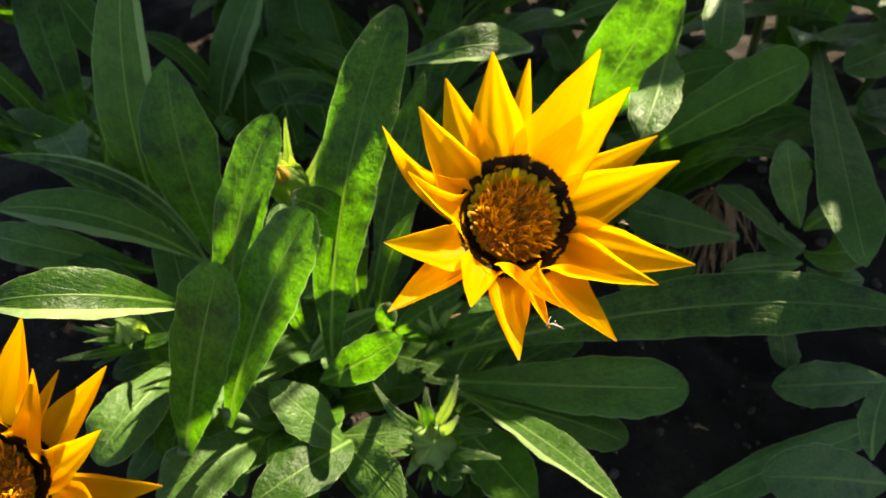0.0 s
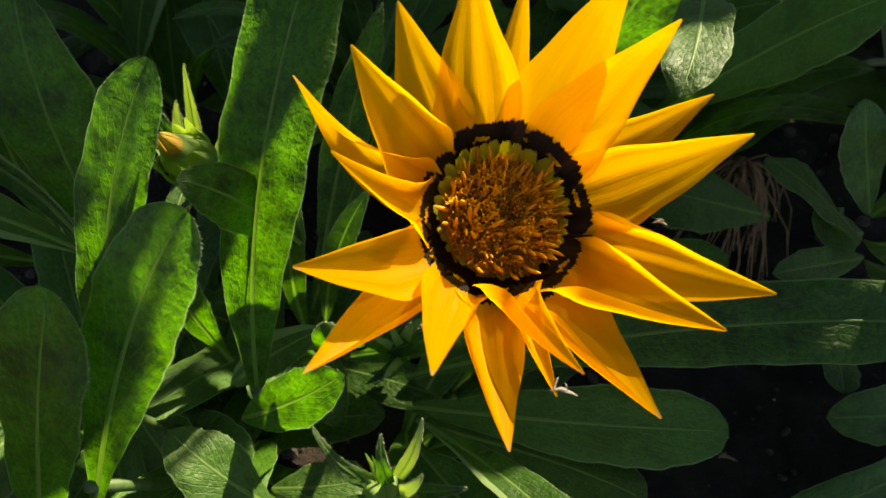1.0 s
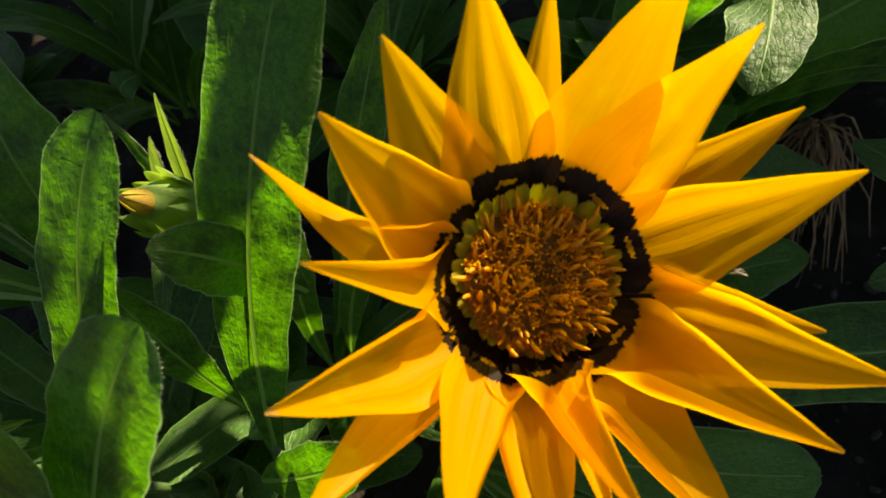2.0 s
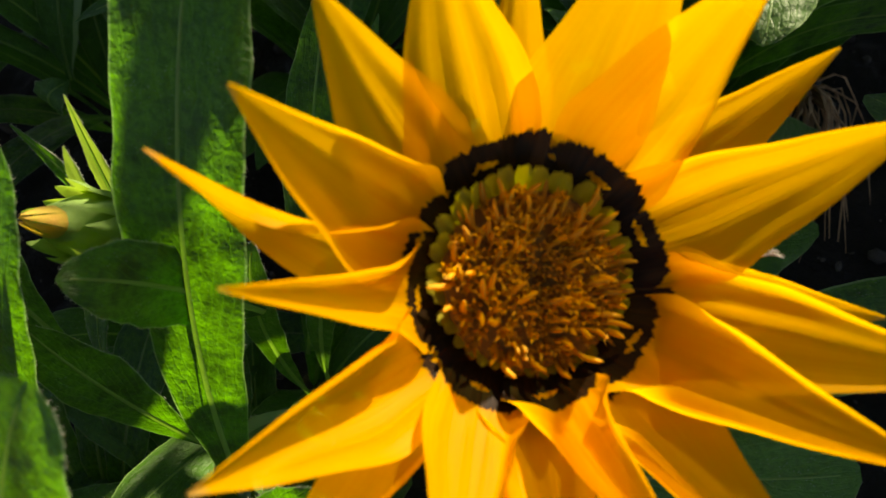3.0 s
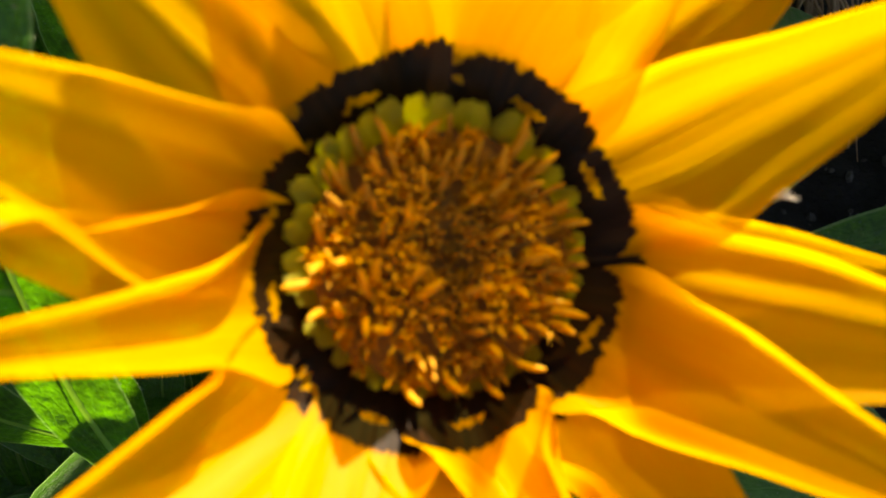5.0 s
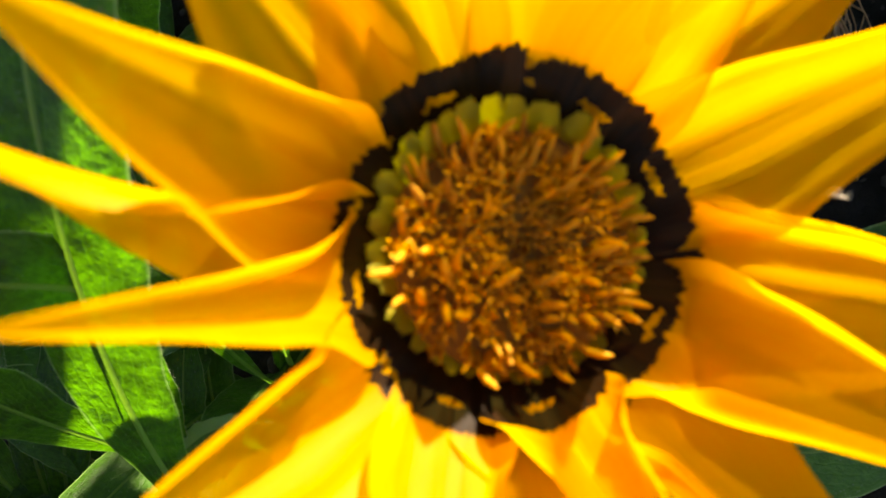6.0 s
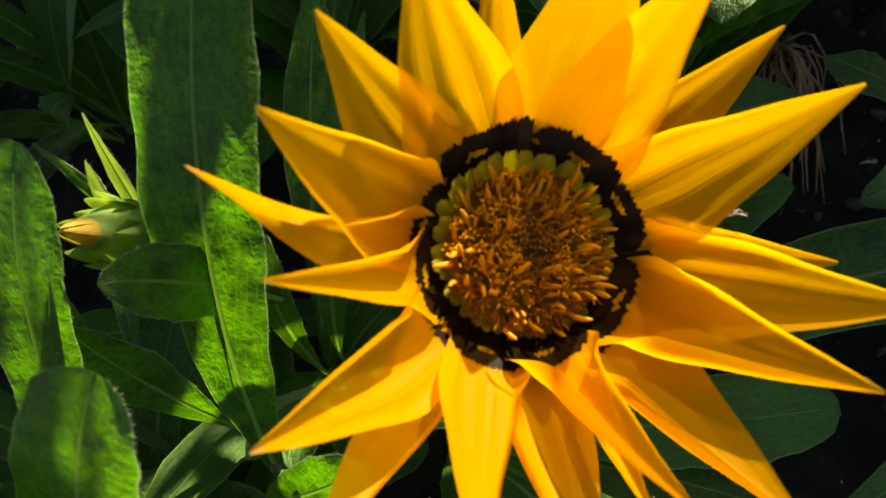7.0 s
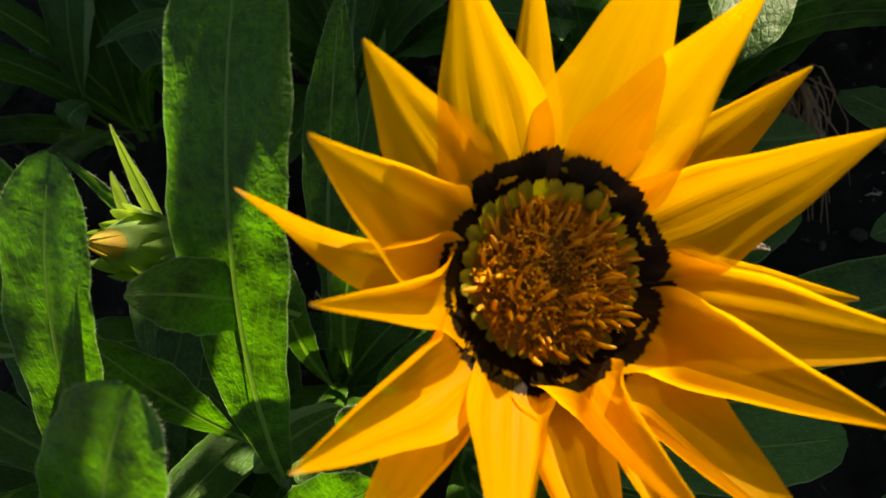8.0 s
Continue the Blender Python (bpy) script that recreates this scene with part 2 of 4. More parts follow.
def thing(name, label, category, group="", kind="", at=(0, 0, 0)):
    ob = new(name)
    ob.empty_display_size = 0.01
    ob.location = at
    return tagged(ob, label, category, group, kind)


def curve3(a, b, c, s):
    """A curve that passes a, b (at about its middle) and c."""
    q = 2 * b - 0.5 * (a + c)
    return (1 - s) ** 2 * a + 2 * s * (1 - s) * q + s * s * c


def blade(a, b, c, half, face, folds=(0.3, 0.3), twist=0.0, wave=0.0, seed=0, nv=26, nu=6, edge=0.0, tooth=0.0, felt="", gap=0.0, crease=1.0):
    """A thin blade along a curve. half: its half width by the share of its length. folds: how far each side turns up
    (down: minus), in radians. edge: how far the margin rolls under. felt: a side whose margin shows the pale underside."""
    rnd = random.Random(seed)
    bm = bmesh.new()
    uvl = bm.loops.layers.uv.new("UVMap")
    ph = rnd.uniform(0, 6.28)
    grid, uvs = [], {}
    for i in range(nv + 1):
        s = i / nv
        p = curve3(a, b, c, s)
        t = (curve3(a, b, c, min(1, s + 0.01)) - curve3(a, b, c, max(0, s - 0.01))).normalized()
        n = (face - t * face.dot(t)).normalized()
        n = Matrix.Rotation(twist * (s - 0.4), 3, t) @ n
        side = t.cross(n).normalized()
        w = half(s)
        row = []
        cols = [j / nu for j in range(-nu, nu + 1)]
        if gap:
            g = min(0.3, 0.9 * gap * (1 - 0.8 * min(s, 0.93)) / max(w, 1e-6)) if s < 0.93 else 0.0
            cols = [-g - (1 - g) * j / nu for j in range(nu, -1, -1)] + [g + (1 - g) * j / nu for j in range(nu + 1)]
        for u in cols:
            f = folds[0] if u < 0 else folds[1]
            k = abs(u)
            if abs(f) < 0.01:
                x, h = w * k, 0.0
            else:
                q = min(k, crease)
                x = w * crease * math.sin(f * q / crease) / f + w * (k - q) * math.cos(f)
                h = w * crease * (1 - math.cos(f * q / crease)) / f + w * (k - q) * math.sin(f)
            h += wave * w * (math.sin(ph + 9 * s + 1.5 * u) + 0.6 * math.sin(2 * ph + 21 * s + 3 * (u > 0)) * k * k) * k
            h -= edge * w * max(0, k - 0.75) * 4
            x *= 1 + tooth * (0.5 - abs((s * 17 + ph) % 1 - 0.5)) * (k > 0.99) + (0.03 * math.sin(s * 23 + ph + 2 * (u > 0)) + 0.025 * math.sin(s * 51 + 2.3 * ph + 4 * (u > 0))) * k
            vtx = bm.verts.new(p + side * (math.copysign(x, u)) + n * h)
            uvs[vtx] = (0.5 + 0.5 * u, s)
            row.append(vtx)
        grid.append(row)
    for i in range(nv):
        for j in range(len(grid[0]) - 1):
            if gap and j == nu and (i + 1) / nv < 0.95:
                continue
            fc = bm.faces.new((grid[i][j], grid[i][j + 1], grid[i + 1][j + 1], grid[i + 1][j]))
            for lp in fc.loops:
                lp[uvl].uv = uvs[lp.vert]
            if (felt == "L" and j < nu * 0.34) or (felt == "R" and j > nu * 1.67):
                fc.material_index = 1
    return bm


def rib_strip(a, b, c, half, face, twist, height, nv=20, start=0.0, stop=0.93):
    """A raised rib along the curve, thinning to the tip."""
    bm = bmesh.new()
    rows = []
    for i in range(nv + 1):
        s = start + (stop - start) * i / nv
        p = curve3(a, b, c, s)
        t = (curve3(a, b, c, min(1, s + 0.01)) - curve3(a, b, c, max(0, s - 0.01))).normalized()
        n = (face - t * face.dot(t)).normalized()
        n = Matrix.Rotation(twist * (s - 0.4), 3, t) @ n
        side = t.cross(n).normalized()
        w = half * (1 - 0.8 * s)
        rows.append([bm.verts.new(p + side * w * x + n * height * y * (1 - 0.6 * s)) for x, y in ((-1, -0.3), (-0.5, 0.8), (0.5, 0.8), (1, -0.3))])
    for i in range(nv):
        for j in range(3):
            bm.faces.new((rows[i][j], rows[i][j + 1], rows[i + 1][j + 1], rows[i + 1][j]))
    return bm


def tube(points, radii, sides=6):
    """A round stalk through the points."""
    bm = bmesh.new()
    rings = []
    for i, p in enumerate(points):
        t = (points[min(i + 1, len(points) - 1)] - points[max(i - 1, 0)]).normalized()
        x = t.orthogonal().normalized()
        y = t.cross(x)
        rings.append([bm.verts.new(p + radii[i] * (x * math.cos(6.2832 * k / sides) + y * math.sin(6.2832 * k / sides))) for k in range(sides)])
    for i in range(len(points) - 1):
        for k in range(sides):
            bm.faces.new((rings[i][k], rings[i][(k + 1) % sides], rings[i + 1][(k + 1) % sides], rings[i + 1][k]))
    bm.faces.new(rings[-1])
    bm.faces.new(rings[0][::-1])
    bmesh.ops.recalc_face_normals(bm, faces=bm.faces)
    return bm


def spoon(w, narrow=0.16):
    """Half width of a spoon-shaped leaf: narrow foot, widest past the middle, round tip."""
    def f(s):
        if s > 0.62:
            return w * max(0.02, 1 - ((s - 0.62) / 0.38) ** 2.4) ** 0.5
        return w * (narrow + (1 - narrow) * math.sin(math.pi / 2 * s / 0.62) ** 1.15)
    return f


def lance(w, narrow=0.14):
    """Half width of a long narrow leaf with a tapering tip."""
    return lambda s: w * max(narrow * (1 - s), math.sin(math.pi * min(1, s ** 1.25)) ** 0.8 if 0 < s < 1 else 0.0) if s < 0.999 else w * 0.02


def oval(w, narrow=0.1):
    return lambda s: w * max(narrow * (1 - s), math.sin(math.pi * min(1, s ** 1.05)) ** 0.62 if 0 < s < 1 else 0.0) if s < 0.999 else w * 0.02


FACE = Vector((0.0, -0.55, 0.83))
leaf_count = [0]


def margin_hairs(rims, seed):
    """Short bristles along the rims of a blade. rims: for each margin, its points and the points next to them inside."""
    rnd = random.Random(seed)
    bm = bmesh.new()
    for i in range(170):
        rim = rnd.choice(rims)
        k = rnd.randrange(int(len(rim) * 0.3), len(rim) - 1)
        f = rnd.random()
        (p0, q0), (p1, q1) = rim[k], rim[k + 1]
        q = p0.lerp(p1, f)
        side = (q - q0.lerp(q1, f)).normalized()
        t = (p1 - p0).normalized()
        n = side.cross(t).normalized()
        d = (side + t * rnd.uniform(0.1, 0.9) + n * rnd.uniform(-0.4, 0.4)).normalized() * rnd.uniform(0.0002, 0.0006)
        e, o = t * 0.00004, n * 0.00004
        q = q - side * 0.00008
        vs = [bm.verts.new(x) for x in (q - e, q + e, q + o, q + d)]
        for tri in ((0, 1, 3), (1, 2, 3), (2, 0, 3)):
            bm.faces.new([vs[x] for x in tri])
    return bm


def spike(w, narrow=0.2):
    """Half width of a pointed bract."""
    return lambda s: w * (0.75 + 0.5 * min(s, 0.25) / 0.5) * max(0.0, 1 - s) ** 0.75 + 0.00005


def leaf(parent, a, b, c, width, mat=None, shape=spoon, face=FACE, folds=(0.25, 0.25), roll=0.0, twist=0.0, wave=0.09, edge=0.12,
         felt="", tooth=0.03, rib=0.0007, hairs=False, label="", name="leaf", fine=(26, 6)):
    """One leaf with its midrib. width: its greatest width in metres. roll: degrees by which it turns about its length."""
    leaf_count[0] += 1
    a, b, c = Vector(a), Vector(b), Vector(c)
    face = Matrix.Rotation(radians(roll), 3, (c - a).normalized()) @ Vector(face)
    if abs(folds[0]) < 0.02 or abs(folds[1]) < 0.02:
        folds = (folds[0] or 0.02, folds[1] or 0.02)
    half = shape(width / 2)
    bm = blade(a, b, c, half, face, folds, twist, wave, leaf_count[0], edge=edge, tooth=tooth, felt=felt, gap=rib, nv=fine[0], nu=fine[1])
    bm.verts.ensure_lookup_table()
    row = len(bm.verts) // (fine[0] + 1)
    rims = [[(bm.verts[k * row + p].co.copy(), bm.verts[k * row + q].co.copy()) for k in range(fine[0] + 1)] for p, q in ((0, 1), (row - 1, row - 2))]
    ob = part(name, bm, [mat or LEAF, FELT], parent, label)
    if rib:
        part("midrib", rib_strip(a, b, c, rib, face, twist, 0.00022), RIB, ob)
    if hairs:
        part("margin_hair", margin_hairs(rims, leaf_count[0]), HAIR, ob)
    return ob


# ---- ground ----
def soil_height(x, y):
    return 0.010 * noise.noise(Vector((x * 14, y * 14, 0))) + 0.005 * noise.noise(Vector((x * 60, y * 60, 3))) + 0.002 * noise.noise(Vector((x * 190, y * 190, 7)))


def ground():
    bm = bmesh.new()
    steps = [-60, -20, -6, -2, -0.9] + [-0.45 + 0.006 * i for i in range(171)] + [0.9, 2, 6, 20, 60]
    rows = []
    for y in steps:
        rows.append([bm.verts.new((x, y + 0.1, soil_height(x, y) if max(abs(x), abs(y)) < 0.7 else 0.0)) for x in steps])
    for i in range(len(steps) - 1):
        for j in range(len(steps) - 1):
            bm.faces.new((rows[i][j], rows[i][j + 1], rows[i + 1][j + 1], rows[i + 1][j]))
    ob = part("ground", bm, SOIL, None)
    tagged(ob, "dark brown moist garden soil under the plants", "soil", kind="structure")


ground()


def crumbs():
    """Clods, grit and bits on the soil, joined."""
    rnd = random.Random(4)
    bm = bmesh.new()
    for i in range(2600):
        x, y = rnd.uniform(-0.22, 0.30), rnd.uniform(-0.16, 0.36)
        r = 0.0006 + 0.003 * rnd.random() ** 4
        m = Matrix.LocRotScale((x, y, soil_height(x, y - 0.1) + r * 0.4), Euler((rnd.random() * 6, rnd.random() * 6, rnd.random() * 6)),
                               Vector((r, r * rnd.uniform(0.5, 1), r * rnd.uniform(0.4, 0.9))))
        vs = bmesh.ops.create_icosphere(bm, subdivisions=1, radius=1, matrix=m)["verts"]
        pale = rnd.random() < 0.10 and r < 0.0011
        for v in vs:
            for f in v.link_faces:
                f.material_index = 1 if pale else 0
    ob = part("soil_crumbs", bm, [CRUMB, CHIP], None, smooth=False)
    tagged(ob, "loose crumbs and grit of dark soil with pale chips", "soil", kind="stuff")


crumbs()

# ---- the yellow flower ----
def petal(head, base, tip, radius, height, width, rise=(0.3, 0.3), roll=((0.6, 0.3), (0.6, 0.3)), turn=0.0, low=0.0, sag=0.0018, taper=1.3, wide_at=0.38, bow=0.0):
    """One ray petal. base, tip: degrees round the head; radius, height: where the tip ends above the head's plane.
    rise: how far each half slants up from the midrib, the half turned against the clock first.
    roll: for each half, the share of its width at which the margin bends, and by how much it bends (radians)."""
    b, t = radians(base), radians(tip)
    foot = Vector((0.0108 * math.cos(b), 0.0108 * math.sin(b), -0.0016 - low))
    end = Vector((radius * math.cos(t), radius * math.sin(t), height))
    m = 0.55 * foot + 0.45 * end
    mid = m + Vector((math.cos(b), math.sin(b), 0)) * 0.0016 + Vector((0, 0, -sag))
    inward = Vector((-math.cos((b + t) / 2), -math.sin((b + t) / 2), 1.1)).normalized()
    inward = Matrix.Rotation(radians(turn), 3, (end - foot).normalized()) @ inward
    rnd = random.Random(int(base * 7 + 3000))
    ph = rnd.uniform(0, 6.28)
    nv, nu = 44, 12
    bm = bmesh.new()
    uvl = bm.loops.layers.uv.new("UVMap")
    grid, uvs = [], {}
    for i in range(nv + 1):
        s = i / nv
        p = curve3(foot, mid, end, s)
        d = (curve3(foot, mid, end, min(1, s + 0.01)) - curve3(foot, mid, end, max(0, s - 0.01))).normalized()
        n = (inward - d * inward.dot(d)).normalized()
        side = d.cross(n).normalized()
        grow = 0.58 + 0.42 * math.sin(min(1, s / wide_at) * math.pi / 2)
        w = width / 2 * grow * (1 - max(0, (s - wide_at) / (1 - wide_at)) ** taper) + 0.00022
        open_up = 0.12 + 0.88 * min(1.0, max(0.0, (s - 0.12) / 0.28))
        row = []
        for k in range(-nu, nu + 1):
            u = k / nu
            half = 0 if u < 0 else 1
            bend_at, bend = roll[half]
            x = y = 0.0
            ang = rise[half] * open_up
            for q in range(abs(k)):
                f = (q + 0.5) / nu
                turn_in = min(1.0, max(0.0, (f - bend_at) / 0.22)) * bend * open_up
                a = ang * min(1.0, f / 0.25) + turn_in
                x += math.cos(a) * w / nu
                y += math.sin(a) * w / nu
            y += w * 0.022 * math.cos(u * 11 + ph) * math.sin(math.pi * min(1, s * 1.1)) + bow * w * (1 - u * u) * math.sin(math.pi * s)
            x *= 1 + 0.03 * math.sin(s * 17 + ph + 2 * half)
            v = bm.verts.new(p + side * math.copysign(x, u) + n * y)
            uvs[v] = (0.5 + 0.5 * u, s)
            row.append(v)
        grid.append(row)
    for i in range(nv):
        for k in range(2 * nu):
            fc = bm.faces.new((grid[i][k], grid[i][k + 1], grid[i + 1][k + 1], grid[i + 1][k]))
            for lp in fc.loops:
                lp[uvl].uv = uvs[lp.vert]
    return part("petal", bm, PETAL, head)


def mesh_of(name, bm, mat):
    me = bpy.data.meshes.new(name)
    for f in bm.faces:
        f.smooth = True
    bm.to_mesh(me)
    bm.free()
    me.materials.append(mat)
    return me


def style_mesh(seed, mat):
    """A slender curved style that stands out of the disc."""
    rnd = random.Random(seed)
    long, wide = 0.0043, 0.00036
    bend, sway = rnd.uniform(0.2, 0.9), rnd.uniform(-0.5, 0.5)
    pts = [Vector((bend * long * 0.35 * s * s, sway * long * 0.3 * math.sin(s * 3.5), long * s)) for s in (0, 0.25, 0.5, 0.75, 0.92, 1.0)]
    return mesh_of("style", tube(pts, [wide * r for r in (0.8, 0.9, 1.05, 1.0, 0.65, 0.15)], 6), mat)


def floret_mesh(seed, mat):
    """A short floret: a little tube that opens into five pointed teeth."""
    rnd = random.Random(seed)
    bm = bmesh.new()
    low = [bm.verts.new((0.00028 * math.cos(k * 1.2566), 0.00028 * math.sin(k * 1.2566), 0)) for k in range(5)]
    top = [bm.verts.new((0.00040 * math.cos(k * 1.2566), 0.00040 * math.sin(k * 1.2566), 0.0013)) for k in range(5)]
    for k in range(5):
        bm.faces.new((low[k], low[(k + 1) % 5], top[(k + 1) % 5], top[k]))
        a = (k + 0.5) * 1.2566
        r = rnd.uniform(0.0006, 0.0010)
        tip = bm.verts.new((r * math.cos(a), r * math.sin(a), rnd.uniform(0.0015, 0.0022)))
        bm.faces.new((top[k], top[(k + 1) % 5], tip))
    bm.faces.new(top)
    return mesh_of("floret", bm, mat)


def lobe_mesh(seed, mat):
    """A flat lobe of the disc's outer collar with a finely notched end."""
    rnd = random.Random(seed)
    bm = bmesh.new()
    long, wide = 0.0038, 0.0013
    rows = []
    for s, w in ((0, 0.85), (0.4, 1.0), (0.72, 0.95), (1.0, 0.62)):
        rows.append([bm.verts.new((0.0005 * s * s + 0.00016 * u * u, u * w * wide, long * (s - (0.10 * u * u + rnd.uniform(-0.02, 0.05)) * s ** 3)))
                     for u in (-1, -0.6, -0.2, 0.2, 0.6, 1)])
    for i in range(3):
        for j in range(5):
            bm.faces.new((rows[i][j], rows[i][j + 1], rows[i + 1][j + 1], rows[i + 1][j]))
    for j in range(5):
        a, b = rows[3][j].co, rows[3][j + 1].co
        tip = bm.verts.new((a + b) / 2 + Vector((0.0001, 0, rnd.uniform(0.0002, 0.0006))))
        bm.faces.new((rows[3][j], rows[3][j + 1], tip))
    return mesh_of("collar_lobe", bm, mat)


STYLES = [style_mesh(k, m) for k, m in enumerate((FLORET, FLORET, FLORET, FLORET_BROWN, FLORET))]
SHORTS = [floret_mesh(k, m) for k, m in enumerate((FLORET_BROWN, FLORET_BROWN, FLORET_BROWN, FLORET))]
LOBES = [lobe_mesh(k, FLORET_LIME) for k in range(5)]


def dome(r):
    """Height of the disc above the head's plane at radius r."""
    return 0.0016 * (1 - (r / 0.0112) ** 2) - 0.0010 * math.exp(-(r / 0.0020) ** 2)


def disc_of(head):
    bm = bmesh.new()
    low = [bm.verts.new((0.0102 * math.cos(6.2832 * k / 40), 0.0102 * math.sin(6.2832 * k / 40), -0.0045)) for k in range(40)]
    rings = [low]
    for i in range(9):
        r = 0.0112 * (9 - i) / 9
        rings.append([bm.verts.new((r * math.cos(6.2832 * k / 40), r * math.sin(6.2832 * k / 40), dome(r))) for k in range(40)])
    for i in range(len(rings) - 1):
        for k in range(40):
            bm.faces.new((rings[i][k], rings[i][(k + 1) % 40], rings[i + 1][(k + 1) % 40], rings[i + 1][k]))
    bm.faces.new(rings[-1])
    bm.faces.new(low[::-1])
    disc = part("disc", bm, DISC, head, "brown orange disc of many small florets")
    rnd = random.Random(12)

    def stand(mesh_list, a, r, lean, spin, size, sink=0.0002):
        fl = new("floret", rnd.choice(mesh_list))
        fl.name = fl.data.name.split(".")[0]
        fl.parent = disc
        q = Matrix.Rotation(a, 4, "Z") @ Matrix.Rotation(lean, 4, "Y") @ Matrix.Rotation(spin, 4, "Z")
        fl.matrix_basis = Matrix.Translation((r * math.cos(a), r * math.sin(a), dome(r) - sink)) @ q @ Matrix.Diagonal((size, size, size, 1))

    for i in range(190):
        r = 0.0100 * math.sqrt((i + 0.5) / 190)
        a = i * 2.399963 + rnd.uniform(-0.12, 0.12)
        stand(SHORTS, a, r, 0.05 + 0.75 * (r / 0.011) ** 3 + rnd.uniform(-0.3, 0.3), rnd.uniform(0, 6), rnd.uniform(0.9, 1.45))
    for i in range(96):
        r = 0.0101 * math.sqrt((i + 6) / 102) ** 0.8
        a = i * 2.399963 * 1.07 + rnd.uniform(-0.25, 0.25)
        st = new("style", rnd.choice(STYLES))
        st.parent = disc
        out = 1.5 * (r / 0.011) ** 2
        way = Vector((out * math.cos(a) + 0.35 + rnd.uniform(-0.3, 0.3), out * math.sin(a) + 0.45 + rnd.uniform(-0.3, 0.3), 1.0))
        size = rnd.uniform(0.6, 1.05)
        st.matrix_basis = Matrix.Translation((r * math.cos(a), r * math.sin(a), dome(r) - 0.0002)) @ way.to_track_quat("Z", "Y").to_matrix().to_4x4() @ Matrix.Rotation(rnd.uniform(0, 6.28), 4, "Z") @ Matrix.Diagonal((size, size, size, 1))
    for i in range(40):
        a = 6.2832 * (i + 0.5 * rnd.random()) / 40
        size = (0.80 + 0.28 * math.sin(a - 0.35)) * rnd.uniform(0.9, 1.1)
        stand(LOBES, a + rnd.uniform(-0.04, 0.04), 0.0100 + 0.0003 * (i % 2), 0.72 + rnd.uniform(-0.10, 0.10), rnd.uniform(-0.15, 0.15), size, 0.0009)
    return disc


def cup_of(head):
    """The green cup that holds the petals, beneath."""
    bm = bmesh.new()
    prof = [(0.0016, -0.020), (0.0045, -0.0185), (0.0080, -0.014), (0.0094, -0.0085), (0.0096, -0.0028)]
    rings = [[bm.verts.new((r * math.cos(6.2832 * k / 24), r * math.sin(6.2832 * k / 24), z)) for k in range(24)] for r, z in prof]
    for i in range(len(rings) - 1):
        for k in range(24):
            bm.faces.new((rings[i][k], rings[i][(k + 1) % 24], rings[i + 1][(k + 1) % 24], rings[i + 1][k]))
    part("flower_cup", bm, STEM, head)


HEAD_AXIS = Vector((0.175, -0.470, 0.865)).normalized()
E1 = Vector((0, 1, 0)).cross(HEAD_AXIS).normalized()
E2 = HEAD_AXIS.cross(E1)
HEAD = Matrix((E1, E2, HEAD_AXIS)).transposed().to_4x4()
HEAD.translation = (0.00178, 0.00120, 0.12382)
flower = thing("gazania_flower", "open yellow daisy-like flower with a dark-ringed brown disc", "flower", "yellow flowers")
flower.matrix_basis = HEAD
LIE, EDGE, OVER = (0.6, 0.25), (0.62, 1.2), (0.5, 2.3)
# petals beneath come first; the half turned against the clock, then the other
petal(flower, 102, 101.6, 0.0395, 0.0140, 0.0090, (0.4, 0.4), low=0.0016)
petal(flower, 44.6, 43.9, 0.0423, 0.0118, 0.0135, (0.3, 0.3), (EDGE, LIE), low=0.0012)
petal(flower, 7.7, -0.7, 0.0397, 0.0088, 0.0115, (0.4, 0.2), (EDGE, LIE), low=0.0014)
petal(flower, -177, 172.7, 0.0397, 0.0244, 0.0125, (0.8, 0.6), low=0.0008)
petal(flower, -122, -127, 0.0446, 0.0181, 0.0130, (0.4, 0.2), ((0.45, 1.6), LIE), low=0.0010)
petal(flower, -62, -71.8, 0.0317, 0.0213, 0.0090, (0.8, 0.8), (EDGE, EDGE), low=0.0010)
petal(flower, -46, -49.9, 0.0387, 0.0245, 0.0145, (0.25, 0.3), (LIE, OVER), low=0.0008)
petal(flower, 150, 141.4, 0.0359, 0.0219, 0.0165, (0.2, 0.25), low=0.0004)
# petals on top
petal(flower, 121, 120.8, 0.0367, 0.0245, 0.0175, (0.2, 0.2), low=0.0004)
petal(flower, 84, 80, 0.0412, 0.0250, 0.0165, (0.2, 0.3), low=0.0001)
petal(flower, 63, 63.5, 0.0367, 0.0249, 0.0165, (0.25, 0.3), (LIE, EDGE))
petal(flower, 27, 29.3, 0.0376, 0.0234, 0.0170, (0.35, 0.2), (EDGE, LIE))
petal(flower, -9, -8.6, 0.0417, 0.0227, 0.0170, (0.35, 0.25), (EDGE, LIE), low=0.0005)
petal(flower, -28.7, -26.1, 0.0343, 0.0281, 0.0165, (0.35, 0.2), (EDGE, OVER))
petal(flower, -79.5, -68.7, 0.0285, 0.0293, 0.0140, (0.9, 0.4), (EDGE, (0.45, 2.0)), low=-0.0004, wide_at=0.3)
petal(flower, -95, -84.2, 0.0395, 0.0231, 0.0145, (0.3, 0.3), (LIE, OVER), low=0.0006)
petal(flower, -111, -108.1, 0.0334, 0.0297, 0.0125, (0.3, 0.2), ((0.5, 1.3), LIE), low=0.0004)
petal(flower, -134, -145.6, 0.0388, 0.0254, 0.0150, (0.1, 0.95), (LIE, (0.6, 1.0)), wide_at=0.45)
petal(flower, -163, -169.3, 0.0317, 0.0296, 0.0130, (0.6, 0.8), ((0.6, 0.5), EDGE), wide_at=0.22, taper=1.1)
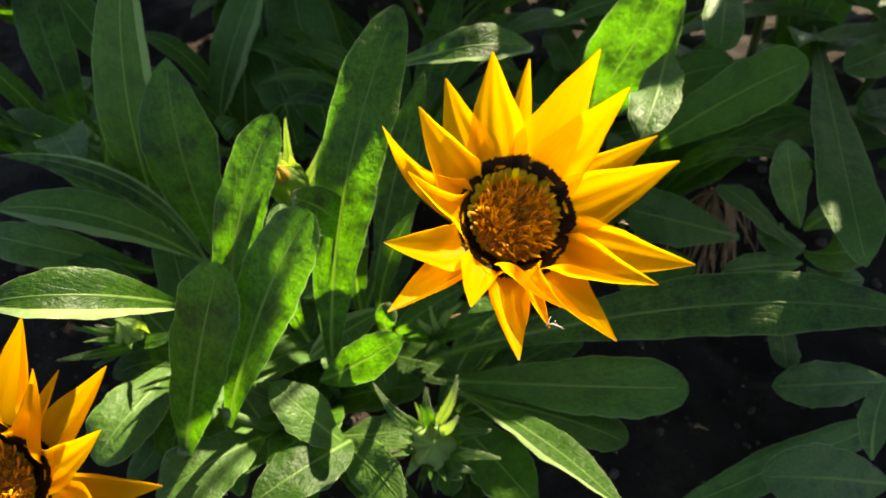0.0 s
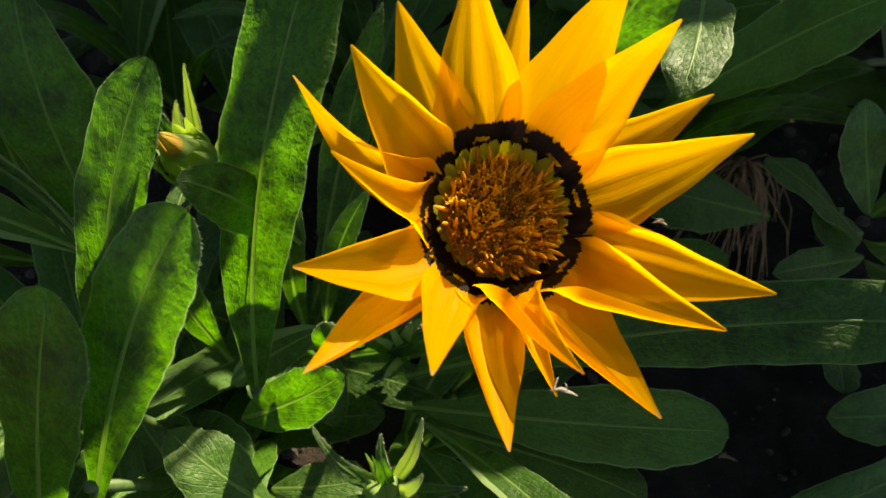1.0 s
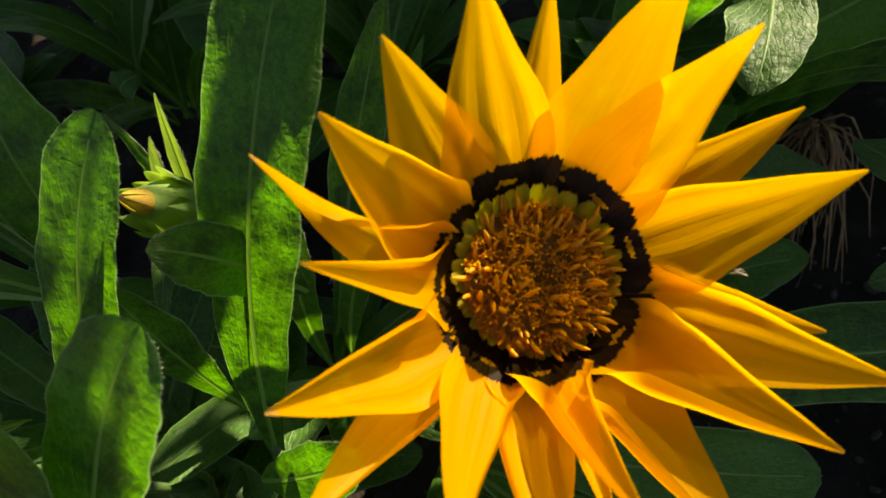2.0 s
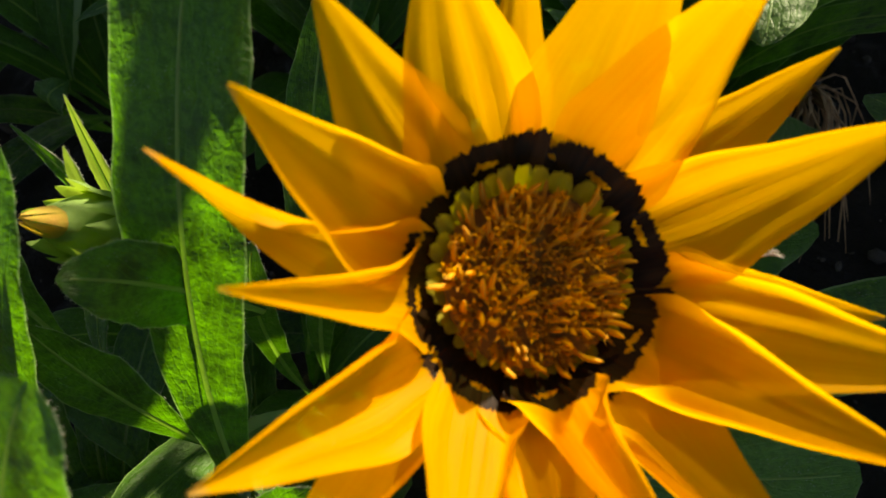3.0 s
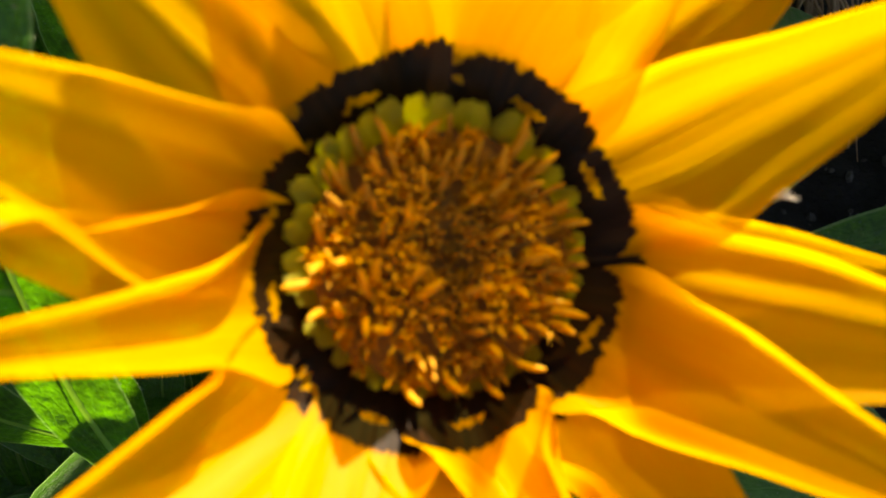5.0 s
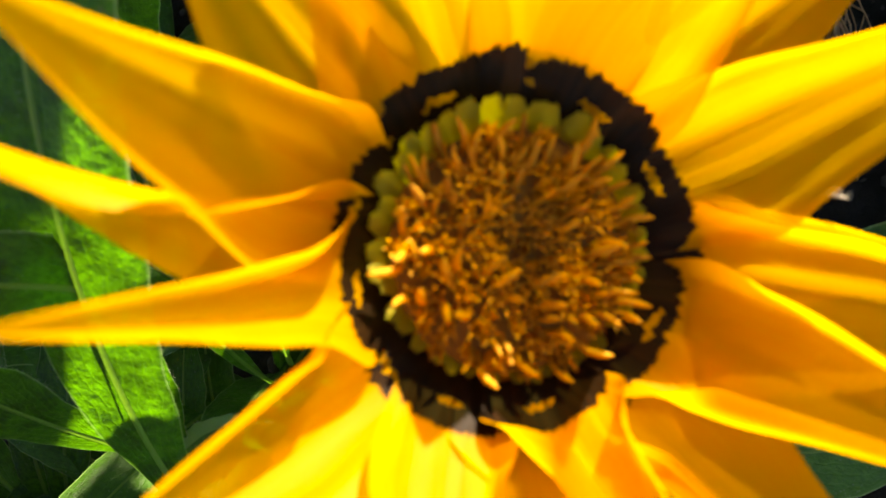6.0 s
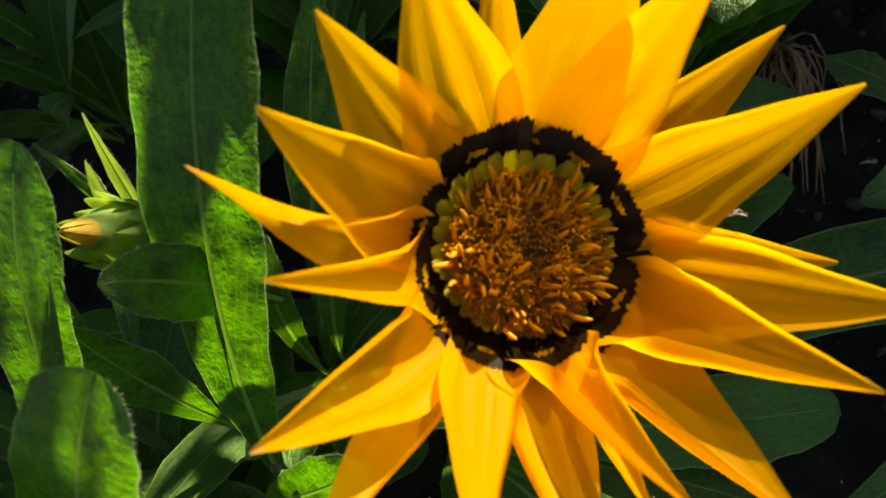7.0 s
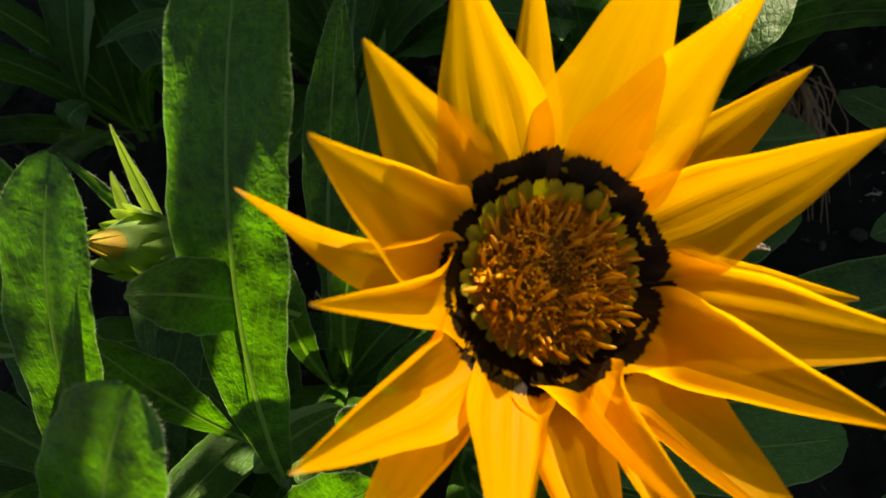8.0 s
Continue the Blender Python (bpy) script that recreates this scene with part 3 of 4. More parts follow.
petal(flower, 169.7, 163.1, 0.0340, 0.0293, 0.0160, (0.2, 0.35), (LIE, EDGE), low=-0.0002)
disc_of(flower)
cup_of(flower)
part("stem", tube([Vector((0, 0, -0.019)), Vector((0.000, 0.006, -0.045)), Vector((-0.008, 0.018, -0.075)), Vector((-0.022, 0.034, -0.104))], [0.0017, 0.0016, 0.0017, 0.002], 10), STEM, flower)

# ---- plants ----
plant = thing("gazania_plant", "low clump of spoon-shaped green leaves with pale felted undersides", "plant", "garden plants")
weed = thing("broadleaf_weed", "small weed with dull green rounded leaves on the soil", "weed", "weeds beside the flower")
weed_low = thing("broadleaf_weed", "small weed with low dull green oval leaves", "weed", "weeds beside the flower")
weed_back = thing("broadleaf_weed", "small weed with bright backlit oval leaves", "weed", "weeds beside the flower")
bud_high = thing("flower_bud", "closed green bud with orange tip and bristly bracts", "bud", "buds among the leaves")
bud_left = thing("flower_bud", "green bud with thin pointed bracts in shade", "bud", "buds among the leaves")
bud_low = thing("flower_bud", "young green bud in a star of spiny bracts", "bud", "buds among the leaves")
bud_back = thing("flower_bud", "young bud with grey-green pointed bracts in shade", "bud", "buds among the leaves")
sprout = thing("leaf_sprout", "small sprout of narrow bristly green leaves by the clump", "sprout")
leaf(plant, (-0.079, -0.020, 0.058), (-0.0775, 0.000, 0.102), (-0.067, 0.0172, 0.1355), 0.0160, hairs=True, folds=(0.3,0.3), fine=(36, 8))
leaf(plant, (-0.0700, -0.044, 0.072), (-0.0590, -0.029, 0.112), (-0.0470, -0.0186, 0.1366), 0.0178, hairs=True, folds=(0.4,0.3), fine=(36, 8))
leaf(plant, (-0.083, -0.050, 0.058), (-0.076, -0.039, 0.095), (-0.0685, -0.0285, 0.1245), 0.0185, hairs=True, fine=(36, 8))
leaf(plant, (-0.0500, -0.007, 0.050), (-0.0480, 0.013, 0.111), (-0.0378, 0.046, 0.156), 0.0195, hairs=True, folds=(0.25,0.2), twist=0.15, fine=(36, 8))
leaf(plant, (-0.098, 0.027, 0.050), (-0.108, 0.035, 0.095), (-0.112, 0.048, 0.128), 0.0249, mat=LEAF, shape=lance, hairs=True)
leaf(plant, (-0.121, 0.036, 0.045), (-0.127, 0.042, 0.105), (-0.123, 0.061, 0.160), 0.0217, shape=lance, felt="R", folds=(0.3,0.35), mat=LEAF_SHADED, hairs=True)
leaf(plant, (-0.143, 0.137, 0.030), (-0.139, 0.153, 0.060), (-0.121, 0.172, 0.100), 0.0214, shape=lance, felt="R", folds=(0.3,0.4), mat=LEAF_SHADED, hairs=True)
leaf(plant, (-0.081, 0.124, 0.030), (-0.101, 0.156, 0.060), (-0.127, 0.213, 0.090), 0.0349, shape=lance, mat=LEAF_SHADED, hairs=True)
leaf(plant, (-0.096, 0.117, 0.030), (-0.117, 0.153, 0.050), (-0.139, 0.195, 0.070), 0.0246, shape=lance, mat=LEAF_SHADED, hairs=True)
leaf(plant, (-0.197, 0.157, 0.030), (-0.211, 0.157, 0.060), (-0.239, 0.174, 0.080), 0.0204, mat=LEAF_SHADED, shape=lance, hairs=True)
leaf(plant, (-0.089, -0.015, 0.085), (-0.097, -0.040, 0.120), (-0.121, -0.047, 0.120), 0.0137, shape=lance, felt="L", folds=(0.9,0.2), hairs=True)
leaf(plant, (-0.103, 0.023, 0.060), (-0.131, 0.016, 0.085), (-0.167, 0.013, 0.085), 0.0153, shape=lance, felt="L", folds=(0.9,0.2), mat=LEAF_SHADED, hairs=True)
leaf(plant, (-0.100, 0.020, 0.060), (-0.128, 0.031, 0.085), (-0.179, 0.038, 0.085), 0.0079, shape=lance, felt="R", folds=(0.3,0.9), hairs=True)
leaf(plant, (-0.104, 0.001, 0.035), (-0.108, -0.030, 0.050), (-0.115, -0.049, 0.045), 0.0200, mat=LEAF_GREY, hairs=True, face=(0.12, 0.0, 1.0))
leaf(plant, (-0.066, -0.035, 0.050), (-0.074, -0.049, 0.060), (-0.088, -0.061, 0.055), 0.0205, mat=LEAF_GREY, wave=0.15, hairs=True, face=(0.12, 0.0, 1.0))
leaf(plant, (-0.040, -0.031, 0.045), (-0.052, -0.030, 0.060), (-0.064, -0.024, 0.065), 0.0159, mat=LEAF_GREY, shape=oval, hairs=True, face=(0.12, 0.0, 1.0))
leaf(plant, (-0.039, -0.029, 0.045), (-0.048, -0.044, 0.055), (-0.061, -0.058, 0.055), 0.0179, mat=LEAF, shape=oval, hairs=True, face=(0.12, 0.0, 1.0))
leaf(plant, (-0.044, -0.023, 0.035), (-0.029, -0.022, 0.040), (-0.019, -0.018, 0.040), 0.0145, mat=LEAF_GREY, shape=oval, hairs=True, face=(0.12, 0.0, 1.0))
leaf(plant, (-0.044, -0.025, 0.035), (-0.031, -0.035, 0.040), (-0.019, -0.047, 0.045), 0.0157, mat=LEAF_GREY, shape=oval, hairs=True)
leaf(plant, (-0.072, -0.018, 0.020), (-0.079, -0.014, 0.030), (-0.087, -0.007, 0.035), 0.0212, mat=LEAF_GREY, shape=oval, hairs=True)
leaf(plant, (-0.079, 0.001, 0.020), (-0.061, -0.016, 0.030), (-0.051, -0.026, 0.035), 0.0211, mat=LEAF_GREY, shape=oval, hairs=True)
leaf(plant, (-0.053, -0.012, 0.050), (-0.037, -0.016, 0.072), (-0.025, -0.016, 0.088), 0.0131, shape=oval, hairs=True)
leaf(plant, (-0.060, -0.001, 0.045), (-0.049, 0.002, 0.058), (-0.035, 0.003, 0.073), 0.0102, mat=LEAF_GREY, shape=oval, felt="L", hairs=True)
leaf(plant, (-0.062, 0.006, 0.045), (-0.071, 0.005, 0.078), (-0.078, 0.008, 0.098), 0.0130, shape=lance, hairs=True)
leaf(plant, (-0.042, 0.016, 0.088), (-0.051, 0.009, 0.108), (-0.061, 0.004, 0.118), 0.0130, shape=oval, hairs=True)
leaf(plant, (-0.069, 0.056, 0.050), (-0.062, 0.071, 0.090), (-0.048, 0.070, 0.125), 0.0144, shape=lance, roll=20, hairs=True)
leaf(plant, (-0.044, 0.036, 0.050), (-0.041, 0.057, 0.080), (-0.035, 0.085, 0.110), 0.0126, shape=lance, hairs=True)
leaf(plant, (-0.048, 0.036, 0.030), (-0.040, 0.051, 0.060), (-0.028, 0.094, 0.090), 0.0105, shape=lance, mat=LEAF_SHADED, hairs=True)
leaf(plant, (-0.044, 0.070, 0.120), (-0.019, 0.060, 0.137), (0.001, 0.077, 0.130), 0.0135, felt="R", folds=(0.3,0.9), hairs=True)
leaf(plant, (0.022, 0.111, 0.060), (0.039, 0.121, 0.100), (0.053, 0.130, 0.135), 0.0314, shape=lance, hairs=True)
leaf(plant, (0.051, 0.102, 0.118), (0.042, 0.061, 0.128), (0.037, 0.041, 0.125), 0.0155, mat=LEAF_GREY, shape=oval, wave=0.2, roll=25, hairs=True)
leaf(plant, (0.055, 0.115, 0.060), (0.078, 0.104, 0.100), (0.097, 0.096, 0.125), 0.0224, mat=LEAF_SHADED, hairs=True)
leaf(plant, (0.044, 0.158, 0.050), (0.067, 0.146, 0.080), (0.091, 0.147, 0.090), 0.0173, mat=LEAF_SHADED, hairs=True)
leaf(plant, (0.085, 0.198, 0.120), (0.073, 0.132, 0.125), (0.068, 0.100, 0.123), 0.0151, mat=LEAF_SHADED, hairs=True)
leaf(plant, (-0.015, 0.012, 0.040), (0.066, 0.016, 0.082), (0.134, 0.021, 0.085), 0.0203, shape=lance, mat=LEAF, folds=(0.25,0.25), hairs=True)
leaf(plant, (-0.012, 0.008, 0.030), (0.034, -0.001, 0.053), (0.066, -0.002, 0.062), 0.0200, mat=LEAF_SHADED, hairs=True)
leaf(plant, (-0.009, 0.003, 0.030), (0.027, -0.008, 0.043), (0.049, -0.017, 0.048), 0.0177, mat=LEAF_GREY, hairs=True, face=(0.12, 0.0, 1.0))
leaf(plant, (-0.010, 0.002, 0.035), (0.019, -0.023, 0.055), (0.041, -0.052, 0.075), 0.0134, shape=lance, felt="R", folds=(0.3,0.6), hairs=True, face=(0.12, 0.0, 1.0))
leaf(plant, (-0.011, 0.002, 0.020), (0.008, -0.020, 0.030), (0.022, -0.039, 0.040), 0.0206, mat=LEAF_SHADED, shape=lance, hairs=True)
leaf(plant, (0.140, 0.207, 0.080), (0.112, 0.074, 0.105), (0.111, 0.025, 0.100), 0.0210, mat=LEAF_GREY, shape=lance, hairs=True)
leaf(plant, (0.015, 0.233, 0.050), (0.022, 0.194, 0.060), (0.029, 0.174, 0.060), 0.0214, mat=LEAF_GREY, wave=0.3, shape=oval, hairs=True)
leaf(plant, (0.013, 0.196, 0.070), (0.033, 0.202, 0.080), (0.055, 0.209, 0.085), 0.0112, mat=LEAF_GREY, shape=lance, hairs=True)
leaf(plant, (-0.046, 0.102, 0.050), (-0.038, 0.146, 0.080), (-0.035, 0.195, 0.100), 0.0150, shape=lance, hairs=True)
leaf(plant, (-0.244, 0.168, 0.020), (-0.197, 0.132, 0.040), (-0.165, 0.107, 0.050), 0.0215, mat=LEAF_SHADED, hairs=True)
leaf(plant, (-0.143, 0.085, 0.030), (-0.162, 0.083, 0.050), (-0.180, 0.102, 0.060), 0.0213, mat=LEAF_SHADED, hairs=True)
leaf(plant, (-0.146, 0.062, 0.030), (-0.185, 0.079, 0.050), (-0.227, 0.094, 0.050), 0.0211, mat=LEAF_SHADED, hairs=True)
leaf(plant, (-0.137, 0.039, 0.030), (-0.163, 0.027, 0.050), (-0.195, 0.030, 0.050), 0.0165, mat=LEAF_SHADED, hairs=True)
leaf(plant, (0.112, 0.115, 0.020), (0.072, 0.088, 0.050), (0.050, 0.080, 0.060), 0.0233, mat=LEAF_SHADED, hairs=True)
leaf(plant, (0.076, 0.065, 0.020), (0.055, 0.053, 0.050), (0.076, 0.058, 0.055), 0.0172, mat=LEAF_SHADED, hairs=True)
leaf(weed, (0.115, 0.072, 0.060), (0.089, 0.061, 0.085), (0.075, 0.068, 0.089), 0.0189, mat=LEAF_WEED, shape=oval, face=(0.12, 0.0, 1.0))
leaf(weed, (0.106, 0.061, 0.080), (0.095, 0.062, 0.100), (0.090, 0.068, 0.112), 0.0149, mat=LEAF_WEED, shape=oval)
leaf(weed, (0.110, 0.065, 0.075), (0.117, 0.065, 0.085), (0.127, 0.064, 0.085), 0.0100, mat=LEAF_WEED, shape=oval)
leaf(weed, (0.115, 0.063, 0.060), (0.091, 0.044, 0.075), (0.076, 0.036, 0.078), 0.0097, mat=LEAF_WEED, shape=oval)
leaf(weed, (0.117, 0.070, 0.060), (0.121, 0.056, 0.075), (0.134, 0.062, 0.078), 0.0140, mat=LEAF_WEED, shape=oval)
leaf(weed, (0.123, 0.071, 0.050), (0.126, 0.057, 0.060), (0.137, 0.059, 0.060), 0.0126, mat=LEAF_WEED, shape=oval)
leaf(weed_low, (0.144, 0.025, 0.045), (0.119, 0.018, 0.047), (0.102, 0.016, 0.044), 0.0161, mat=LEAF_WEED, shape=oval)
leaf(weed_low, (0.137, -0.013, 0.040), (0.109, -0.020, 0.050), (0.090, -0.023, 0.050), 0.0209, mat=LEAF_WEED, shape=oval)
leaf(weed_low, (0.127, -0.011, 0.050), (0.126, -0.001, 0.060), (0.130, 0.009, 0.065), 0.0107, mat=LEAF_WEED, shape=oval)
leaf(weed_low, (0.112, 0.052, 0.040), (0.109, 0.034, 0.045), (0.108, 0.024, 0.045), 0.0123, mat=LEAF_WEED, shape=oval)
leaf(weed_back, (0.178, 0.188, 0.090), (0.145, 0.149, 0.100), (0.129, 0.136, 0.100), 0.0177, mat=LEAF_WEED, shape=oval)
leaf(weed_back, (0.187, 0.200, 0.090), (0.166, 0.198, 0.100), (0.148, 0.211, 0.100), 0.0210, mat=LEAF_WEED, shape=oval)
leaf(weed_back, (0.199, 0.200, 0.050), (0.173, 0.175, 0.060), (0.160, 0.165, 0.060), 0.0190, mat=LEAF, shape=oval)
leaf(weed_back, (0.183, 0.259, 0.050), (0.165, 0.256, 0.060), (0.163, 0.275, 0.060), 0.0157, mat=LEAF, shape=oval)
leaf(bud_low, (-0.012, -0.021, 0.050), (-0.009, -0.018, 0.060), (-0.008, -0.013, 0.067), 0.0045, name="bract", shape=spike, mat=BUD, rib=0.0003, hairs=True)
leaf(bud_low, (-0.014, -0.023, 0.050), (-0.016, -0.021, 0.058), (-0.017, -0.016, 0.062), 0.0045, name="bract", shape=spike, mat=LEAF, rib=0.0003, hairs=True)
leaf(bud_low, (-0.018, -0.021, 0.045), (-0.026, -0.021, 0.052), (-0.035, -0.013, 0.055), 0.0053, name="bract", shape=spike, mat=LEAF_GREY, rib=0.0003, hairs=True)
leaf(bud_low, (-0.011, -0.025, 0.052), (-0.008, -0.026, 0.058), (-0.006, -0.024, 0.062), 0.0041, name="bract", shape=spike, mat=BUD, rib=0, hairs=True)
leaf(bud_low, (-0.008, -0.022, 0.045), (-0.002, -0.023, 0.050), (0.005, -0.022, 0.052), 0.0053, name="bract", shape=spike, mat=LEAF, rib=0.0003, hairs=True)
leaf(bud_low, (-0.007, -0.027, 0.043), (0.001, -0.029, 0.048), (0.009, -0.030, 0.050), 0.0048, name="bract", shape=spike, mat=BUD, rib=0.0003, hairs=True)
leaf(bud_low, (-0.009, -0.028, 0.040), (-0.004, -0.030, 0.040), (0.002, -0.030, 0.038), 0.0050, name="bract", shape=spike, mat=LEAF, rib=0, hairs=True)
leaf(bud_low, (-0.009, -0.030, 0.040), (-0.006, -0.033, 0.040), (-0.002, -0.032, 0.036), 0.0046, name="bract", shape=spike, mat=LEAF, rib=0, hairs=True)
leaf(bud_low, (-0.013, -0.031, 0.040), (-0.011, -0.035, 0.042), (-0.010, -0.040, 0.040), 0.0045, name="bract", shape=spike, mat=LEAF, rib=0, hairs=True)
leaf(bud_low, (-0.017, -0.028, 0.040), (-0.018, -0.033, 0.042), (-0.020, -0.036, 0.040), 0.0045, name="bract", shape=spike, mat=BUD, rib=0, hairs=True)
leaf(bud_left, (-0.118, -0.008, 0.055), (-0.125, -0.012, 0.060), (-0.137, -0.012, 0.060), 0.0039, name="bract", shape=spike, mat=LEAF, rib=0.0003, hairs=True)
leaf(bud_left, (-0.119, -0.007, 0.055), (-0.121, -0.012, 0.062), (-0.126, -0.013, 0.065), 0.0036, name="bract", shape=spike, mat=LEAF, rib=0, hairs=True)
leaf(bud_left, (-0.119, -0.010, 0.050), (-0.128, -0.018, 0.055), (-0.138, -0.022, 0.055), 0.0043, name="bract", shape=spike, mat=LEAF, rib=0.0003, hairs=True)
leaf(bud_left, (-0.123, -0.008, 0.045), (-0.125, -0.016, 0.050), (-0.128, -0.020, 0.050), 0.0026, name="bract", shape=spike, mat=LEAF_GREY, rib=0, hairs=True)
leaf(bud_left, (-0.113, -0.010, 0.055), (-0.103, -0.014, 0.065), (-0.097, -0.014, 0.070), 0.0059, name="bract", shape=spike, mat=LEAF_GREY, rib=0.0003)
leaf(bud_left, (-0.112, -0.009, 0.060), (-0.113, -0.012, 0.068), (-0.118, -0.013, 0.070), 0.0045, name="bract", shape=spike, mat=BUD, rib=0)
leaf(bud_back, (-0.170, 0.084, 0.060), (-0.163, 0.077, 0.080), (-0.164, 0.074, 0.090), 0.0056, name="bract", shape=spike, mat=LEAF_GREY, rib=0.0003)
leaf(bud_back, (-0.172, 0.084, 0.060), (-0.172, 0.080, 0.070), (-0.176, 0.080, 0.075), 0.0040, name="bract", shape=spike, mat=LEAF_GREY, rib=0)
leaf(bud_back, (-0.166, 0.078, 0.060), (-0.166, 0.068, 0.070), (-0.174, 0.068, 0.070), 0.0039, name="bract", shape=spike, mat=LEAF_GREY, rib=0)
leaf(plant, (-0.164, 0.062, 0.050), (-0.149, 0.055, 0.080), (-0.141, 0.053, 0.100), 0.0123, mat=LEAF, hairs=True)
leaf(plant, (-0.058, 0.006, 0.040), (-0.052, 0.007, 0.070), (-0.051, 0.018, 0.090), 0.0073, shape=lance, hairs=True)
leaf(plant, (-0.035, 0.024, 0.030), (-0.025, 0.021, 0.050), (-0.008, 0.031, 0.060), 0.0092, shape=lance, hairs=True)
leaf(plant, (-0.033, 0.022, 0.030), (-0.016, 0.019, 0.045), (0.003, 0.024, 0.055), 0.0068, shape=lance, hairs=True)
leaf(plant, (-0.042, 0.029, 0.030), (-0.039, 0.034, 0.060), (-0.031, 0.043, 0.080), 0.0080, shape=lance, mat=LEAF_SHADED, hairs=True)
leaf(plant, (-0.046, 0.025, 0.030), (-0.048, 0.023, 0.070), (-0.046, 0.030, 0.090), 0.0084, shape=lance, mat=LEAF_SHADED, hairs=True)
leaf(plant, (-0.125, 0.102, 0.050), (-0.123, 0.098, 0.060), (-0.119, 0.104, 0.060), 0.0107, shape=oval, mat=LEAF_GREY, hairs=True)
leaf(plant, (-0.032, 0.004, 0.060), (-0.033, -0.002, 0.075), (-0.030, 0.000, 0.080), 0.0069, shape=spoon, hairs=True)
leaf(weed, (0.121, 0.078, 0.055), (0.103, 0.063, 0.070), (0.095, 0.066, 0.075), 0.0125, mat=LEAF_WEED, shape=oval)
leaf(weed, (0.125, 0.087, 0.060), (0.126, 0.078, 0.070), (0.138, 0.080, 0.075), 0.0056, mat=LEAF_WEED, shape=oval)
leaf(bud_high, (-0.072, 0.036, 0.092), (-0.073, 0.039, 0.104), (-0.073, 0.041, 0.116), 0.0042, name="bract", shape=spike, mat=BUD, rib=0.0004, hairs=True, tooth=0.15)
leaf(bud_high, (-0.073, 0.030, 0.098), (-0.074, 0.033, 0.104), (-0.074, 0.035, 0.110), 0.0042, name="bract", shape=spike, mat=BUD, rib=0, hairs=True)
leaf(bud_high, (-0.077, 0.037, 0.090), (-0.082, 0.040, 0.099), (-0.087, 0.042, 0.108), 0.0040, name="bract", shape=spike, mat=LEAF, rib=0.0003, hairs=True)
leaf(bud_high, (-0.068, 0.036, 0.092), (-0.064, 0.039, 0.100), (-0.062, 0.042, 0.107), 0.0042, name="bract", shape=spike, mat=BUD, rib=0.0003, hairs=True)
leaf(bud_high, (-0.066, 0.036, 0.088), (-0.061, 0.040, 0.096), (-0.056, 0.046, 0.104), 0.0046, name="bract", shape=spike, mat=LEAF, rib=0.0003, hairs=True)
leaf(bud_high, (-0.074, 0.030, 0.088), (-0.074, 0.018, 0.085), (-0.072, 0.008, 0.078), 0.0080, name="bract", shape=spike, mat=LEAF_GREY, rib=0.0003, hairs=True)
# two arching leaves added above the view to shade the left back leaves
leaf(plant, (-0.050, 0.300, 0.010), (-0.062, 0.180, 0.165), (-0.082, 0.090, 0.178), 0.0300, shape=lance, hairs=True)
leaf(plant, (-0.020, 0.300, 0.010), (-0.030, 0.200, 0.165), (-0.045, 0.110, 0.185), 0.0300, shape=lance, hairs=True)
leaf(plant, (0.186, 0.044, 0.010), (0.127, 0.010, 0.014), (0.071, -0.021, 0.008), 0.0150, mat=LEAF_SHADED, shape=lance, hairs=True)
leaf(sprout, (-0.017, 0.025, 0.030), (-0.020, 0.011, 0.044), (-0.025, 0.005, 0.045), 0.0047, shape=spike, mat=LEAF, rib=0, hairs=True, fine=(12,3))
leaf(sprout, (-0.016, 0.025, 0.030), (-0.018, 0.011, 0.047), (-0.020, 0.005, 0.050), 0.0031, shape=spike, mat=BUD, rib=0, hairs=True, fine=(12,3))
leaf(sprout, (-0.020, 0.026, 0.030), (-0.014, 0.018, 0.050), (-0.008, 0.020, 0.055), 0.0047, shape=spike, mat=LEAF, rib=0, hairs=True, fine=(12,3))
leaf(sprout, (-0.018, 0.028, 0.030), (-0.015, 0.020, 0.052), (-0.010, 0.021, 0.060), 0.0040, shape=spike, mat=BUD, rib=0, hairs=True, fine=(12,3))
leaf(sprout, (-0.016, 0.025, 0.030), (-0.019, 0.017, 0.052), (-0.021, 0.018, 0.060), 0.0031, shape=spike, mat=BUD, rib=0, hairs=True, fine=(12,3))
leaf(sprout, (-0.017, 0.026, 0.030), (-0.022, 0.016, 0.050), (-0.025, 0.015, 0.055), 0.0031, shape=spike, mat=BUD, rib=0, hairs=True, fine=(12,3))
leaf(sprout, (-0.016, 0.024, 0.030), (-0.024, 0.012, 0.047), (-0.031, 0.009, 0.050), 0.0031, shape=spike, mat=LEAF, rib=0, hairs=True, fine=(12,3))
leaf(sprout, (-0.019, 0.027, 0.030), (-0.016, 0.018, 0.052), (-0.015, 0.017, 0.060), 0.0047, shape=spike, mat=BUD, rib=0, hairs=True, fine=(12,3))
leaf(sprout, (-0.019, 0.024, 0.030), (-0.012, 0.018, 0.044), (-0.003, 0.021, 0.045), 0.0040, shape=spike, mat=LEAF, rib=0, hairs=True, fine=(12,3))
leaf(sprout, (-0.020, 0.026, 0.030), (-0.018, 0.021, 0.050), (-0.018, 0.024, 0.055), 0.0040, shape=spike, mat=LEAF, rib=0, hairs=True, fine=(12,3))
leaf(sprout, (-0.019, 0.024, 0.030), (-0.023, 0.016, 0.047), (-0.029, 0.015, 0.050), 0.0048, shape=spike, mat=LEAF, rib=0, hairs=True, fine=(12,3))
